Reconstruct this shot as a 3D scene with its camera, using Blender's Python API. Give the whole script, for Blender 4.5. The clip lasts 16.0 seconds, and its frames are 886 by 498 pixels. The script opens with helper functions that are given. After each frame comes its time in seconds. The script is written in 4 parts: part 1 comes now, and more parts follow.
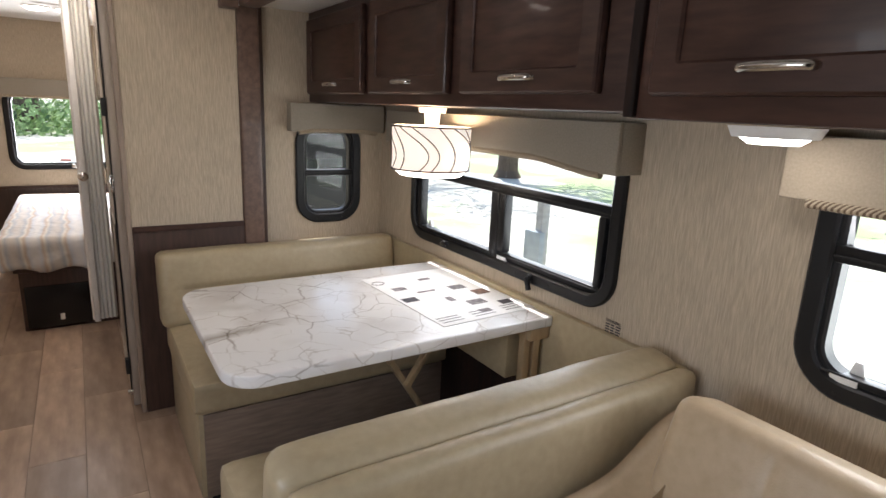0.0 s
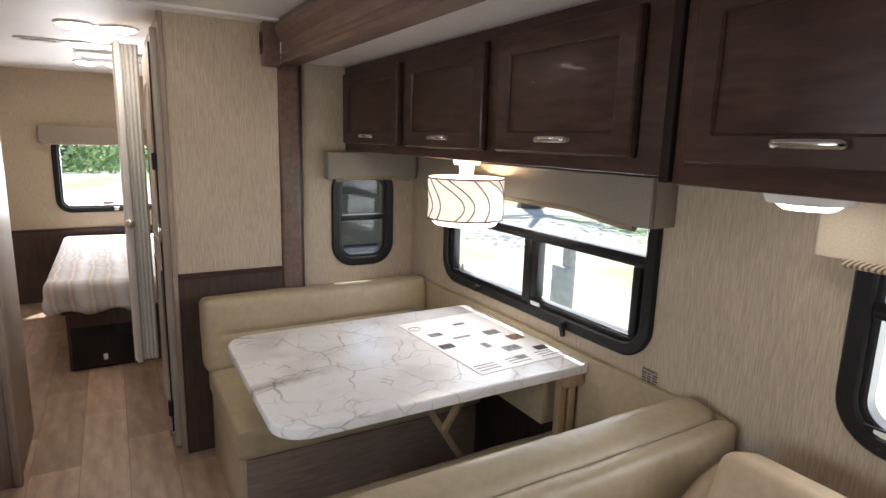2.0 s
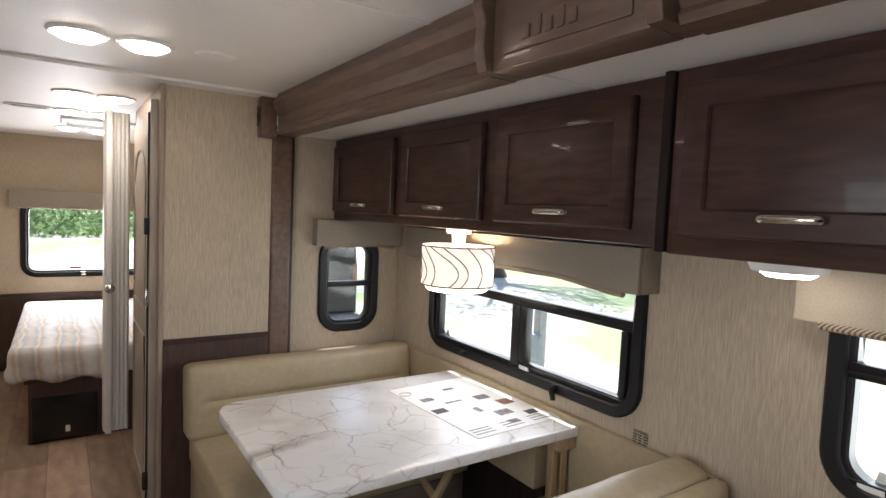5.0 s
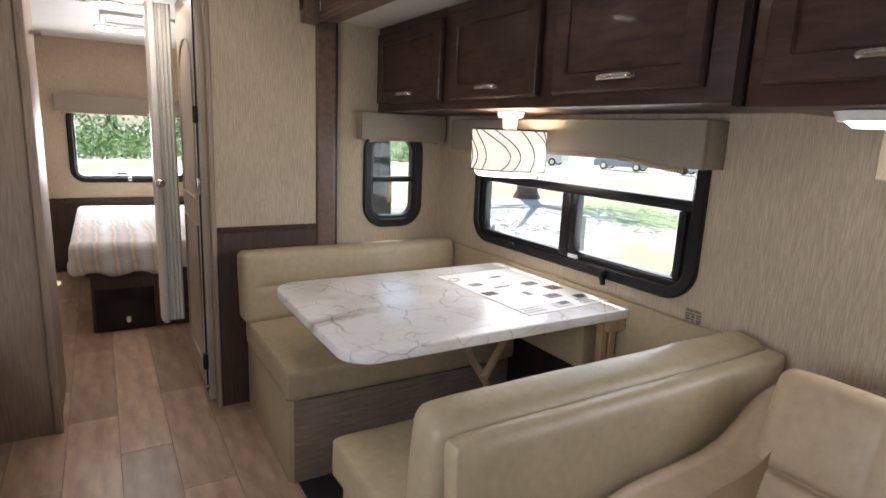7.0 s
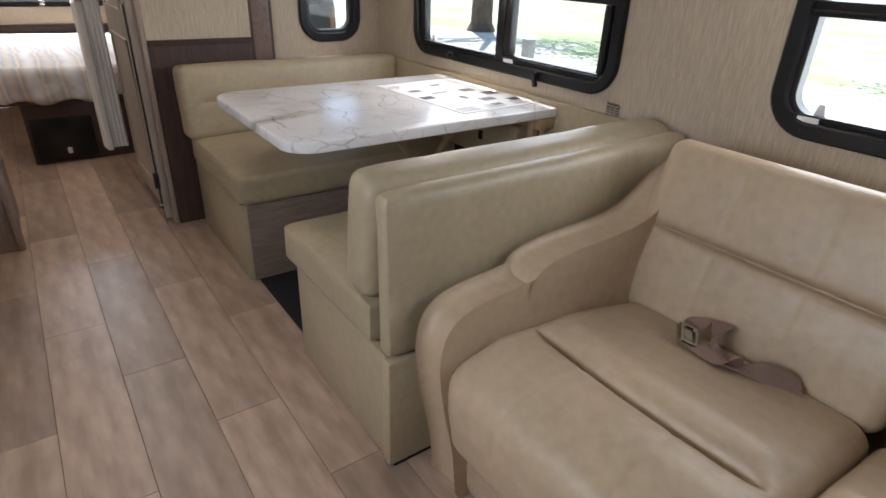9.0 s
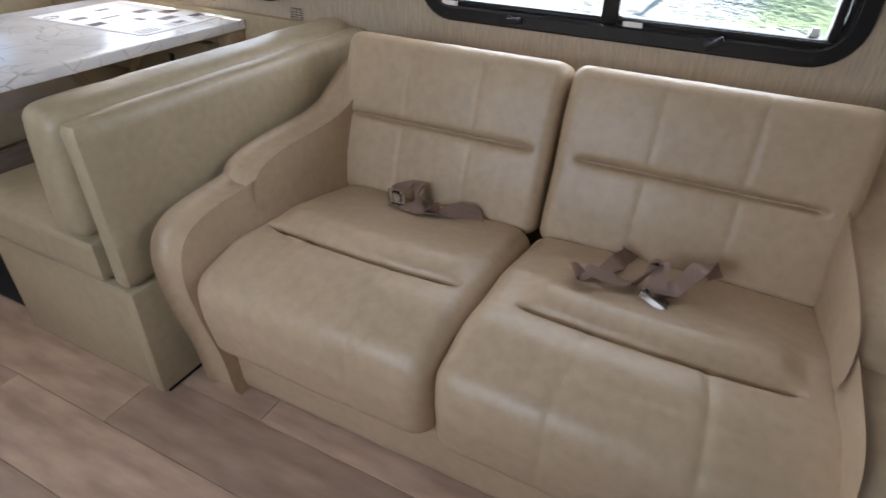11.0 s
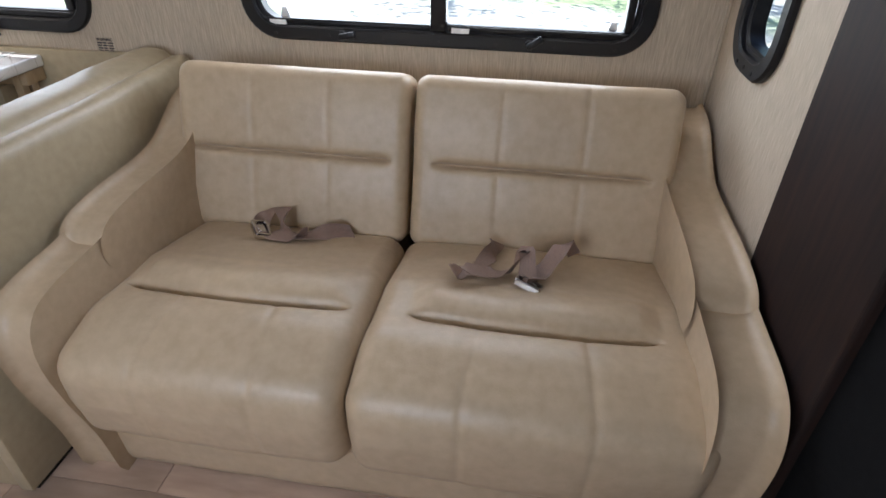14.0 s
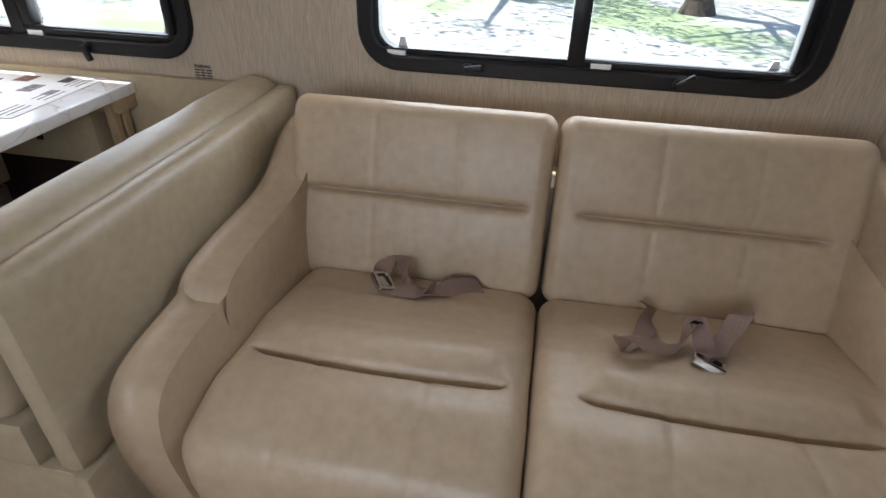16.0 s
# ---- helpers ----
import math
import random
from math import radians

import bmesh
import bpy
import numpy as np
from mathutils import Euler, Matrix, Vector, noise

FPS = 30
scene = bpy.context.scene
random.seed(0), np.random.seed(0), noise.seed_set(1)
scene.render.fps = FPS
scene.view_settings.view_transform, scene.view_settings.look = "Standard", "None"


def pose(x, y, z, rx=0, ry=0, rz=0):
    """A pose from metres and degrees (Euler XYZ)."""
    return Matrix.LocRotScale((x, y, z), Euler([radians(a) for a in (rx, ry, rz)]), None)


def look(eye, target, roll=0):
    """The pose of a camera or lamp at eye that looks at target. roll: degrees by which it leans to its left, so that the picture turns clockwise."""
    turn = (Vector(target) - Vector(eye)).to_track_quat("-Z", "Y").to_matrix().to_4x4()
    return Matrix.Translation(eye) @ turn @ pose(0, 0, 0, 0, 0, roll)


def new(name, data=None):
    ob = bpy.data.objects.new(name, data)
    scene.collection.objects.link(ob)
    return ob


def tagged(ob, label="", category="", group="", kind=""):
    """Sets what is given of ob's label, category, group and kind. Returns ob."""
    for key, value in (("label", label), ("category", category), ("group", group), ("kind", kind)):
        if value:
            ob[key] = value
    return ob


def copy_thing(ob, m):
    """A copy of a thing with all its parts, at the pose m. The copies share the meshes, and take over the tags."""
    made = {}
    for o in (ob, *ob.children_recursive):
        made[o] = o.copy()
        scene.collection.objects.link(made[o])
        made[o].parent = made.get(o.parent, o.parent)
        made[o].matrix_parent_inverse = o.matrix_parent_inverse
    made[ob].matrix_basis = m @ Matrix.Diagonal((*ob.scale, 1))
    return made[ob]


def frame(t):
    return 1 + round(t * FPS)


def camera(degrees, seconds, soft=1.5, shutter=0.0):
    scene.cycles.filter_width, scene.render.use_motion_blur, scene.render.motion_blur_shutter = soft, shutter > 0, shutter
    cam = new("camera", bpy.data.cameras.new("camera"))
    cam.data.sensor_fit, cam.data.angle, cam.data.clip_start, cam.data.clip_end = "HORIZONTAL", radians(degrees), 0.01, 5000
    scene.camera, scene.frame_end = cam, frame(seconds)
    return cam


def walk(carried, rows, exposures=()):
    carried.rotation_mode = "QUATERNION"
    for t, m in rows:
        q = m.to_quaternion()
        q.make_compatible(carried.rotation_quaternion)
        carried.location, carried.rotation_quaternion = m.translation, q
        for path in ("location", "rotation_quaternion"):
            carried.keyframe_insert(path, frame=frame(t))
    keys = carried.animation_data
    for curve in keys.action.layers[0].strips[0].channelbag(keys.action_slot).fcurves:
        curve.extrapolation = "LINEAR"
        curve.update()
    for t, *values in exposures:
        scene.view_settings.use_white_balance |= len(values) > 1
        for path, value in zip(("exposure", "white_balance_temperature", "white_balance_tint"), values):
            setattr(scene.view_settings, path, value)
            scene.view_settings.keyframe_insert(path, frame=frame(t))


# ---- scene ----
cam = camera(75.9, 16.0, shutter=0.3)
PATH = [
    (0, (0.124, -0.064, 1.454), (1.174, 1.571, 0.982), 2.6),
    (0.5, (0.053, -0.043, 1.467), (1.084, 1.606, 1.0), 2.5),
    (1, (0.028, -0.032, 1.488), (1.024, 1.642, 1.035), 2.2),
    (1.5, (0.042, -0.052, 1.512), (1.023, 1.638, 1.088), 1.9),
    (2, (0.058, -0.074, 1.534), (1.048, 1.623, 1.159), 1.6),
    (2.5, (0.037, -0.085, 1.557), (1.044, 1.612, 1.236), 1.6),
    (3, (0.02, -0.09, 1.563), (1.047, 1.606, 1.299), 1.7),
    (3.5, (-0.003, -0.114, 1.588), (1.052, 1.574, 1.396), 1.8),
    (3.7, (-0.017, -0.123, 1.611), (1.058, 1.558, 1.464), 1.7),
    (6, (-0.132, -0.038, 1.44), (0.988, 1.614, 1.304), 2.6),
    (6.5, (-0.146, -0.032, 1.407), (0.921, 1.64, 1.147), 2.6),
    (7, (-0.159, -0.046, 1.368), (0.858, 1.63, 0.972), 2.5),
    (7.5, (-0.157, -0.078, 1.325), (0.828, 1.576, 0.785), 2.4),
    (8, (-0.157, -0.136, 1.28), (0.811, 1.473, 0.592), 2.4),
    (8.2, (-0.162, -0.162, 1.271), (0.799, 1.424, 0.524), 2.3),
    (10.3, (-0.264, -0.362, 1.251), (1.089, 0.639, 0.17), 3.0),
    (10.5, (-0.272, -0.387, 1.252), (1.135, 0.528, 0.164), 2.9),
    (11, (-0.289, -0.443, 1.258), (1.216, 0.285, 0.161), 1.8),
    (11.5, (-0.298, -0.467, 1.261), (1.277, 0.097, 0.164), 1.0),
    (12, (-0.302, -0.47, 1.271), (1.311, -0.029, 0.174), 0.7),
    (12.5, (-0.299, -0.454, 1.271), (1.332, -0.106, 0.168), 0.4),
    (13, (-0.3, -0.431, 1.276), (1.342, -0.133, 0.175), 0.4),
    (13.5, (-0.313, -0.426, 1.277), (1.332, -0.154, 0.173), 0.6),
    (14, (-0.31, -0.388, 1.319), (1.34, -0.143, 0.214), 1.0),
    (14.5, (-0.27, -0.285, 1.376), (1.392, -0.05, 0.289), 1.2),
    (15, (-0.219, -0.198, 1.355), (1.456, 0.044, 0.29), 1.4),
    (15.5, (-0.165, -0.099, 1.321), (1.512, 0.168, 0.264), 1.8),
    (16, (-0.165, -0.028, 1.314), (1.503, 0.273, 0.252), 1.6),
]
walk(cam, [(t, look(eye, target, roll)) for t, eye, target, roll in PATH], exposures=[(0, 0.85, 6150, 15), (7.0, 0.84, 6150, 15), (10.5, 0.84, 5750, 14), (13.8, 1.02, 5700, 14), (16.0, 0.74, 5800, 14)])

# ---- world, sun, exposure ----
world = bpy.data.worlds.new("sky")
scene.world = world
world.use_nodes = True
wn = world.node_tree
sky = wn.nodes.new("ShaderNodeTexSky")
sky.sky_type = 'NISHITA'
sky.sun_disc = False
sky.sun_elevation = radians(64.5)
sky.sun_rotation = radians(33)
wn.links.new(sky.outputs["Color"], wn.nodes["Background"].inputs["Color"])
wn.nodes["Background"].inputs["Strength"].default_value = 0.15
sun = new("sun", bpy.data.lights.new("sun", 'SUN'))
sun.data.energy, sun.data.angle, sun.data.color = 5.0, radians(0.6), (1.0, 0.95, 0.87)
sun.matrix_world = look((5.2, 8.0, 20), (0, 0, 0))


def window_light(name, x, y, z, sx, sz, towards, power, color=(1.0, 0.98, 0.95)):
    """Sky light that comes in through a window's opening."""
    ob = new(name, bpy.data.lights.new(name, 'AREA'))
    ob.data.shape, ob.data.size, ob.data.size_y = 'RECTANGLE', sx, sz
    ob.data.energy, ob.data.color = power, color
    ob.matrix_world = look((x, y, z), (x + towards[0], y + towards[1], z + towards[2]))
    return ob


window_light("sky_light", 1.60, 1.75, 1.10, 1.25, 0.45, (-1, 0, -0.35), 5.5)
window_light("sky_light", 1.60, -0.09, 1.10, 1.2, 0.45, (-1, 0, -0.35), 7.5)
window_light("sky_light", 0.05, 6.12, 1.10, 0.9, 0.6, (0, -1, -0.1), 24)
window_light("sky_light", -1.12, 0.35, 1.25, 1.1, 0.5, (1, 0, -0.35), 8.6, (0.95, 0.98, 1.0))

# ---- materials ----


def mat(name, color, rough=0.6, metal=0.0, spec=0.5, dark=None, scale=20.0, stretch=(1, 1, 1), detail=4.0, bump=0.0, bump_scale=None,
        coarse=0.15, random_by=0.0, coat=0.0):
    """Two-scale colour variation with fine relief: fine grain between color and dark, and a slow drift over the thing."""
    m = bpy.data.materials.new(name)
    m.use_nodes = True
    nt = m.node_tree
    N, L = nt.nodes, nt.links
    b = N["Principled BSDF"]
    b.inputs["Roughness"].default_value, b.inputs["Metallic"].default_value = rough, metal
    b.inputs["Specular IOR Level"].default_value = spec
    b.inputs["Coat Weight"].default_value = coat
    tc, mp = N.new("ShaderNodeTexCoord"), N.new("ShaderNodeMapping")
    mp.inputs["Scale"].default_value = stretch
    L.new(tc.outputs["Object"], mp.inputs["Vector"])
    fine = N.new("ShaderNodeTexNoise")
    fine.inputs["Scale"].default_value, fine.inputs["Detail"].default_value = scale, detail
    L.new(mp.outputs["Vector"], fine.inputs["Vector"])
    ramp = N.new("ShaderNodeValToRGB")
    d = dark or tuple(c * 0.75 for c in color)
    ramp.color_ramp.elements[0].position, ramp.color_ramp.elements[1].position = 0.32, 0.68
    ramp.color_ramp.elements[0].color, ramp.color_ramp.elements[1].color = (*d, 1), (*color, 1)
    L.new(fine.outputs["Fac"], ramp.inputs["Fac"])
    slow = N.new("ShaderNodeTexNoise")
    slow.inputs["Scale"].default_value, slow.inputs["Detail"].default_value = 3.0, 3.0
    L.new(tc.outputs["Object"], slow.inputs["Vector"])
    rng = N.new("ShaderNodeMapRange")
    rng.inputs["From Min"].default_value, rng.inputs["From Max"].default_value = 0.3, 0.7
    rng.inputs["To Min"].default_value, rng.inputs["To Max"].default_value = 1 - coarse, 1 + coarse
    L.new(slow.outputs["Fac"], rng.inputs["Value"])
    value = rng.outputs["Result"]
    if random_by:
        oi, r2, mu = N.new("ShaderNodeObjectInfo"), N.new("ShaderNodeMapRange"), N.new("ShaderNodeMath")
        r2.inputs["To Min"].default_value, r2.inputs["To Max"].default_value = 1 - random_by, 1 + random_by
        L.new(oi.outputs["Random"], r2.inputs["Value"])
        mu.operation = 'MULTIPLY'
        L.new(value, mu.inputs[0]), L.new(r2.outputs["Result"], mu.inputs[1])
        value = mu.outputs[0]
    hsv = N.new("ShaderNodeHueSaturation")
    L.new(ramp.outputs["Color"], hsv.inputs["Color"]), L.new(value, hsv.inputs["Value"])
    L.new(hsv.outputs["Color"], b.inputs["Base Color"])
    if bump:
        bp = N.new("ShaderNodeBump")
        bp.inputs["Strength"].default_value, bp.inputs["Distance"].default_value = bump, 0.002
        if bump_scale:
            n2 = N.new("ShaderNodeTexNoise")
            n2.inputs["Scale"].default_value, n2.inputs["Detail"].default_value = bump_scale, 3
            L.new(mp.outputs["Vector"], n2.inputs["Vector"])
            L.new(n2.outputs["Fac"], bp.inputs["Height"])
        else:
            L.new(fine.outputs["Fac"], bp.inputs["Height"])
        L.new(bp.outputs["Normal"], b.inputs["Normal"])
    return m


def glow(name, color, strength):
    m = mat(name, color, 0.5)
    b = m.node_tree.nodes["Principled BSDF"]
    b.inputs["Emission Color"].default_value, b.inputs["Emission Strength"].default_value = (*color, 1), strength
    return m


WALLPAPER = mat("wallpaper", (0.55, 0.458, 0.345), 0.75, dark=(0.37, 0.305, 0.222), scale=22, stretch=(24, 24, 1.0), detail=4, bump=0.2, coarse=0.06)
PANEL = mat("panel_grey_wood", (0.36, 0.28, 0.22), 0.5, dark=(0.265, 0.205, 0.16), scale=14, stretch=(8, 8, 0.7), detail=6, bump=0.15, coarse=0.08)
DARK = mat("dark_stained_wood", (0.068, 0.034, 0.025), 0.42, spec=0.3, dark=(0.037, 0.018, 0.0135), scale=9, stretch=(5, 0.9, 5), detail=6, bump=0.12, coarse=0.18, coat=0.06)
DARKV = mat("dark_stained_wood_upright", (0.078, 0.046, 0.036), 0.42, dark=(0.044, 0.026, 0.020), scale=9, stretch=(6, 6, 0.7), detail=6, bump=0.12, coarse=0.18)
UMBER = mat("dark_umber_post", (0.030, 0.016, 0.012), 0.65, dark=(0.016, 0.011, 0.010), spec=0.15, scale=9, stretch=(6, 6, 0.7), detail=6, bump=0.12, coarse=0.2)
MID = mat("brown_moulding", (0.165, 0.102, 0.075), 0.4, dark=(0.105, 0.065, 0.049), scale=9, stretch=(5, 0.8, 5), detail=6, bump=0.12, coarse=0.15, coat=0.1)
LEATHER = mat("tan_leather", (0.525, 0.405, 0.266), 0.40, spec=0.5, dark=(0.463, 0.352, 0.224), scale=34, detail=12, bump=0.22, bump_scale=260, coarse=0.06)
VINYL = mat("sand_vinyl", (0.435, 0.358, 0.228), 0.42, spec=0.5, dark=(0.390, 0.318, 0.20), scale=40, detail=12, bump=0.18, bump_scale=260, coarse=0.08)
SEAM = mat("seam_shadow_fabric", (0.14, 0.09, 0.05), 0.8, scale=100)
FLOORWOOD = mat("vinyl_plank", (0.50, 0.366, 0.272), 0.36, dark=(0.325, 0.226, 0.162), scale=5, stretch=(4, 0.9, 5), detail=10, bump=0.12, coarse=0.14, random_by=0.22)
JOINT = mat("plank_joint", (0.16, 0.115, 0.08), 0.8, scale=60)
WHITE = mat("white_ceiling_panel", (0.78, 0.76, 0.73), 0.55, dark=(0.73, 0.71, 0.68), scale=120, bump=0.08, coarse=0.03)
PLASTIC = mat("white_plastic", (0.80, 0.79, 0.76), 0.35, dark=(0.76, 0.75, 0.72), scale=60, coarse=0.03)
BLACKF = mat("black_window_frame", (0.010, 0.010, 0.011), 0.38, spec=0.3, dark=(0.009, 0.009, 0.01), scale=120, bump=0.1)
RUBBER = mat("black_rubber", (0.012, 0.012, 0.012), 0.7, scale=80)
CHROME = mat("brushed_nickel", (0.75, 0.73, 0.70), 0.18, 1.0, scale=60, coarse=0.04)
VALANCE = mat("taupe_valance_fabric", (0.31, 0.27, 0.215), 0.8, dark=(0.26, 0.225, 0.175), scale=180, bump=0.2, coarse=0.05)
CREAM = mat("cream_valance_fabric", (0.48, 0.40, 0.30), 0.75, dark=(0.42, 0.35, 0.255), scale=180, bump=0.2, coarse=0.05)
BEIGEDOOR = mat("beige_door_panel", (0.46, 0.40, 0.33), 0.4, dark=(0.40, 0.34, 0.28), scale=8, stretch=(6, 6, 0.7), bump=0.1)
OAK = mat("pale_wood_leg", (0.46, 0.34, 0.20), 0.5, dark=(0.36, 0.26, 0.15), scale=10, stretch=(5, 5, 1), bump=0.1)
BELT = mat("taupe_belt_webbing", (0.31, 0.205, 0.155), 0.45, dark=(0.20, 0.13, 0.098), scale=400, bump=0.3, coarse=0.2)
SCREEN = mat("black_glossy_panel", (0.012, 0.012, 0.013), 0.25, scale=40)
CAB_BLACK = mat("black_cab_void", (0.008, 0.008, 0.008), 0.95, spec=0.1, scale=60, bump=0.3)
INK = mat("dark_print", (0.05, 0.045, 0.05), 0.6, scale=90)
GREYINK = mat("grey_print", (0.28, 0.25, 0.25), 0.6, dark=(0.06, 0.05, 0.05), scale=60)
BROWNINK = mat("brown_print", (0.30, 0.15, 0.09), 0.6, dark=(0.07, 0.04, 0.03), scale=60)
PAPER = mat("white_paper", (0.84, 0.83, 0.81), 0.55, dark=(0.80, 0.79, 0.77), scale=60, coarse=0.02)
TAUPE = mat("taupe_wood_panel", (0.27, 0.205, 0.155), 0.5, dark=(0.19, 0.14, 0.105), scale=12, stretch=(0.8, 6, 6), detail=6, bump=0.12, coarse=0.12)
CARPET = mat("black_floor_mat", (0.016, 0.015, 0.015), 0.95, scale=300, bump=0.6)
LAMPGLOW = glow("lit_lens", (1.0, 0.88, 0.72), 17)
PUCKGLOW = glow("lit_puck_lens", (1.0, 0.94, 0.84), 8.0)


def marble_material():
    m = bpy.data.materials.new("white_marble_laminate")
    m.use_nodes = True
    N, L = m.node_tree.nodes, m.node_tree.links
    b = N["Principled BSDF"]
    b.inputs["Roughness"].default_value = 0.22
    tc = N.new("ShaderNodeTexCoord")
    warp = N.new("ShaderNodeTexNoise")
    warp.inputs["Scale"].default_value, warp.inputs["Detail"].default_value = 3.2, 5
    L.new(tc.outputs["Object"], warp.inputs["Vector"])
    mix = N.new("ShaderNodeMix")
    mix.data_type, mix.inputs["Factor"].default_value = 'VECTOR', 0.16
    L.new(tc.outputs["Object"], mix.inputs["A"]), L.new(warp.outputs["Color"], mix.inputs["B"])
    shades = []
    for scale, width, tone in ((5.6, 0.018, 0.50), (12.0, 0.030, 0.66), (2.3, 0.075, 0.52)):
        v = N.new("ShaderNodeTexVoronoi")
        v.feature = 'DISTANCE_TO_EDGE'
        v.inputs["Scale"].default_value = scale
        L.new(mix.outputs["Result"], v.inputs["Vector"])
        r = N.new("ShaderNodeValToRGB")
        r.color_ramp.elements[0].color, r.color_ramp.elements[1].color = (tone, tone * 0.93, tone * 0.86, 1), (1, 1, 1, 1)
        r.color_ramp.elements[1].position = width
        L.new(v.outputs["Distance"], r.inputs["Fac"])
        gate = N.new("ShaderNodeTexNoise")
        gate.inputs["Scale"].default_value = scale * 0.75
        L.new(tc.outputs["Object"], gate.inputs["Vector"])
        gr = N.new("ShaderNodeMapRange")
        gr.inputs["From Min"].default_value, gr.inputs["From Max"].default_value = 0.42, 0.62
        L.new(gate.outputs["Fac"], gr.inputs["Value"])
        mm = N.new("ShaderNodeMix")
        mm.data_type = 'RGBA'
        mm.inputs["A"].default_value = (1, 1, 1, 1)
        L.new(gr.outputs["Result"], mm.inputs["Factor"]), L.new(r.outputs["Color"], mm.inputs["B"])
        shades.append(mm.outputs["Result"])
    base = N.new("ShaderNodeValToRGB")
    base.color_ramp.elements[0].color, base.color_ramp.elements[1].color = (0.66, 0.63, 0.60, 1), (0.83, 0.82, 0.80, 1)
    base.color_ramp.elements[0].position, base.color_ramp.elements[1].position = 0.30, 0.48
    L.new(warp.outputs["Fac"], base.inputs["Fac"])
    out = base.outputs["Color"]
    for s in shades:
        mu = N.new("ShaderNodeMix")
        mu.data_type, mu.blend_type = 'RGBA', 'MULTIPLY'
        mu.inputs["Factor"].default_value = 1
        L.new(out, mu.inputs["A"]), L.new(s, mu.inputs["B"])
        out = mu.outputs["Result"]
    L.new(out, b.inputs["Base Color"])
    return m


def stripe_material(name, a, c, scale, axis="DIAGONAL"):
    m = bpy.data.materials.new(name)
    m.use_nodes = True
    N, L = m.node_tree.nodes, m.node_tree.links
    b = N["Principled BSDF"]
    b.inputs["Roughness"].default_value = 0.8
    tc, w, r = N.new("ShaderNodeTexCoord"), N.new("ShaderNodeTexWave"), N.new("ShaderNodeValToRGB")
    w.bands_direction, w.inputs["Scale"].default_value, w.inputs["Distortion"].default_value = axis, scale, 1.2
    w.inputs["Detail"].default_value = 3
    r.color_ramp.elements[0].color, r.color_ramp.elements[1].color = (*a, 1), (*c, 1)
    r.color_ramp.elements[0].position, r.color_ramp.elements[1].position = 0.35, 0.6
    L.new(tc.outputs["Object"], w.inputs["Vector"]), L.new(w.outputs["Fac"], r.inputs["Fac"])
    L.new(r.outputs["Color"], b.inputs["Base Color"])
    bp = N.new("ShaderNodeBump")
    bp.inputs["Strength"].default_value, bp.inputs["Distance"].default_value = 0.5, 0.003
    L.new(w.outputs["Fac"], bp.inputs["Height"]), L.new(bp.outputs["Normal"], b.inputs["Normal"])
    return m


def quilt_material():
    m = bpy.data.materials.new("patchwork_quilt")
    m.use_nodes = True
    N, L = m.node_tree.nodes, m.node_tree.links
    b = N["Principled BSDF"]
    b.inputs["Roughness"].default_value = 0.9
    tc, mp, v, r = N.new("ShaderNodeTexCoord"), N.new("ShaderNodeMapping"), N.new("ShaderNodeTexWave"), N.new("ShaderNodeValToRGB")
    L.new(tc.outputs["Object"], mp.inputs["Vector"])
    v.bands_direction = 'X'
    v.inputs["Scale"].default_value, v.inputs["Distortion"].default_value, v.inputs["Detail"].default_value = 1.5, 1.4, 3
    v.inputs["Detail Scale"].default_value = 2.5
    L.new(mp.outputs["Vector"], v.inputs["Vector"])
    e = r.color_ramp.elements
    e[0].color, e[1].color = (0.62, 0.58, 0.54, 1), (0.74, 0.73, 0.72, 1)
    for p, c in ((0.2, (0.45, 0.47, 0.50)), (0.4, (0.70, 0.66, 0.60)), (0.6, (0.56, 0.46, 0.38)), (0.8, (0.60, 0.62, 0.66))):
        e.new(p).color = (*c, 1)
    L.new(v.outputs["Fac"], r.inputs["Fac"]), L.new(r.outputs["Color"], b.inputs["Base Color"])
    n, bp = N.new("ShaderNodeTexNoise"), N.new("ShaderNodeBump")
    n.inputs["Scale"].default_value = 9
    bp.inputs["Strength"].default_value, bp.inputs["Distance"].default_value = 0.8, 0.02
    L.new(tc.outputs["Object"], n.inputs["Vector"]), L.new(n.outputs["Fac"], bp.inputs["Height"]), L.new(bp.outputs["Normal"], b.inputs["Normal"])
    return m


def glass_material():
    m = bpy.data.materials.new("clear_glass")
    m.use_nodes = True
    N, L = m.node_tree.nodes, m.node_tree.links
    N.remove(N["Principled BSDF"])
    t, g, x = N.new("ShaderNodeBsdfTransparent"), N.new("ShaderNodeBsdfGlossy"), N.new("ShaderNodeMixShader")
    f, pw, ad = N.new("ShaderNodeLayerWeight"), N.new("ShaderNodeMath"), N.new("ShaderNodeMath")
    t.inputs["Color"].default_value = (0.90, 0.93, 0.92, 1)
    g.inputs["Roughness"].default_value = 0.02
    pw.operation, pw.inputs[1].default_value = 'POWER', 4.0
    ad.operation, ad.inputs[1].default_value, ad.inputs[2].default_value = 'MULTIPLY_ADD', 0.6, 0.02
    L.new(f.outputs["Facing"], pw.inputs[0]), L.new(pw.outputs[0], ad.inputs[0])
    L.new(ad.outputs[0], x.inputs["Fac"]), L.new(t.outputs[0], x.inputs[1]), L.new(g.outputs[0], x.inputs[2])
    L.new(x.outputs[0], N["Material Output"].inputs["Surface"])
    return m


MARBLE, QUILT, GLASS = marble_material(), quilt_material(), glass_material()
BRAID = stripe_material("twisted_braid_trim", (0.16, 0.11, 0.07), (0.46, 0.38, 0.27), 55)

# ---- building helpers ----


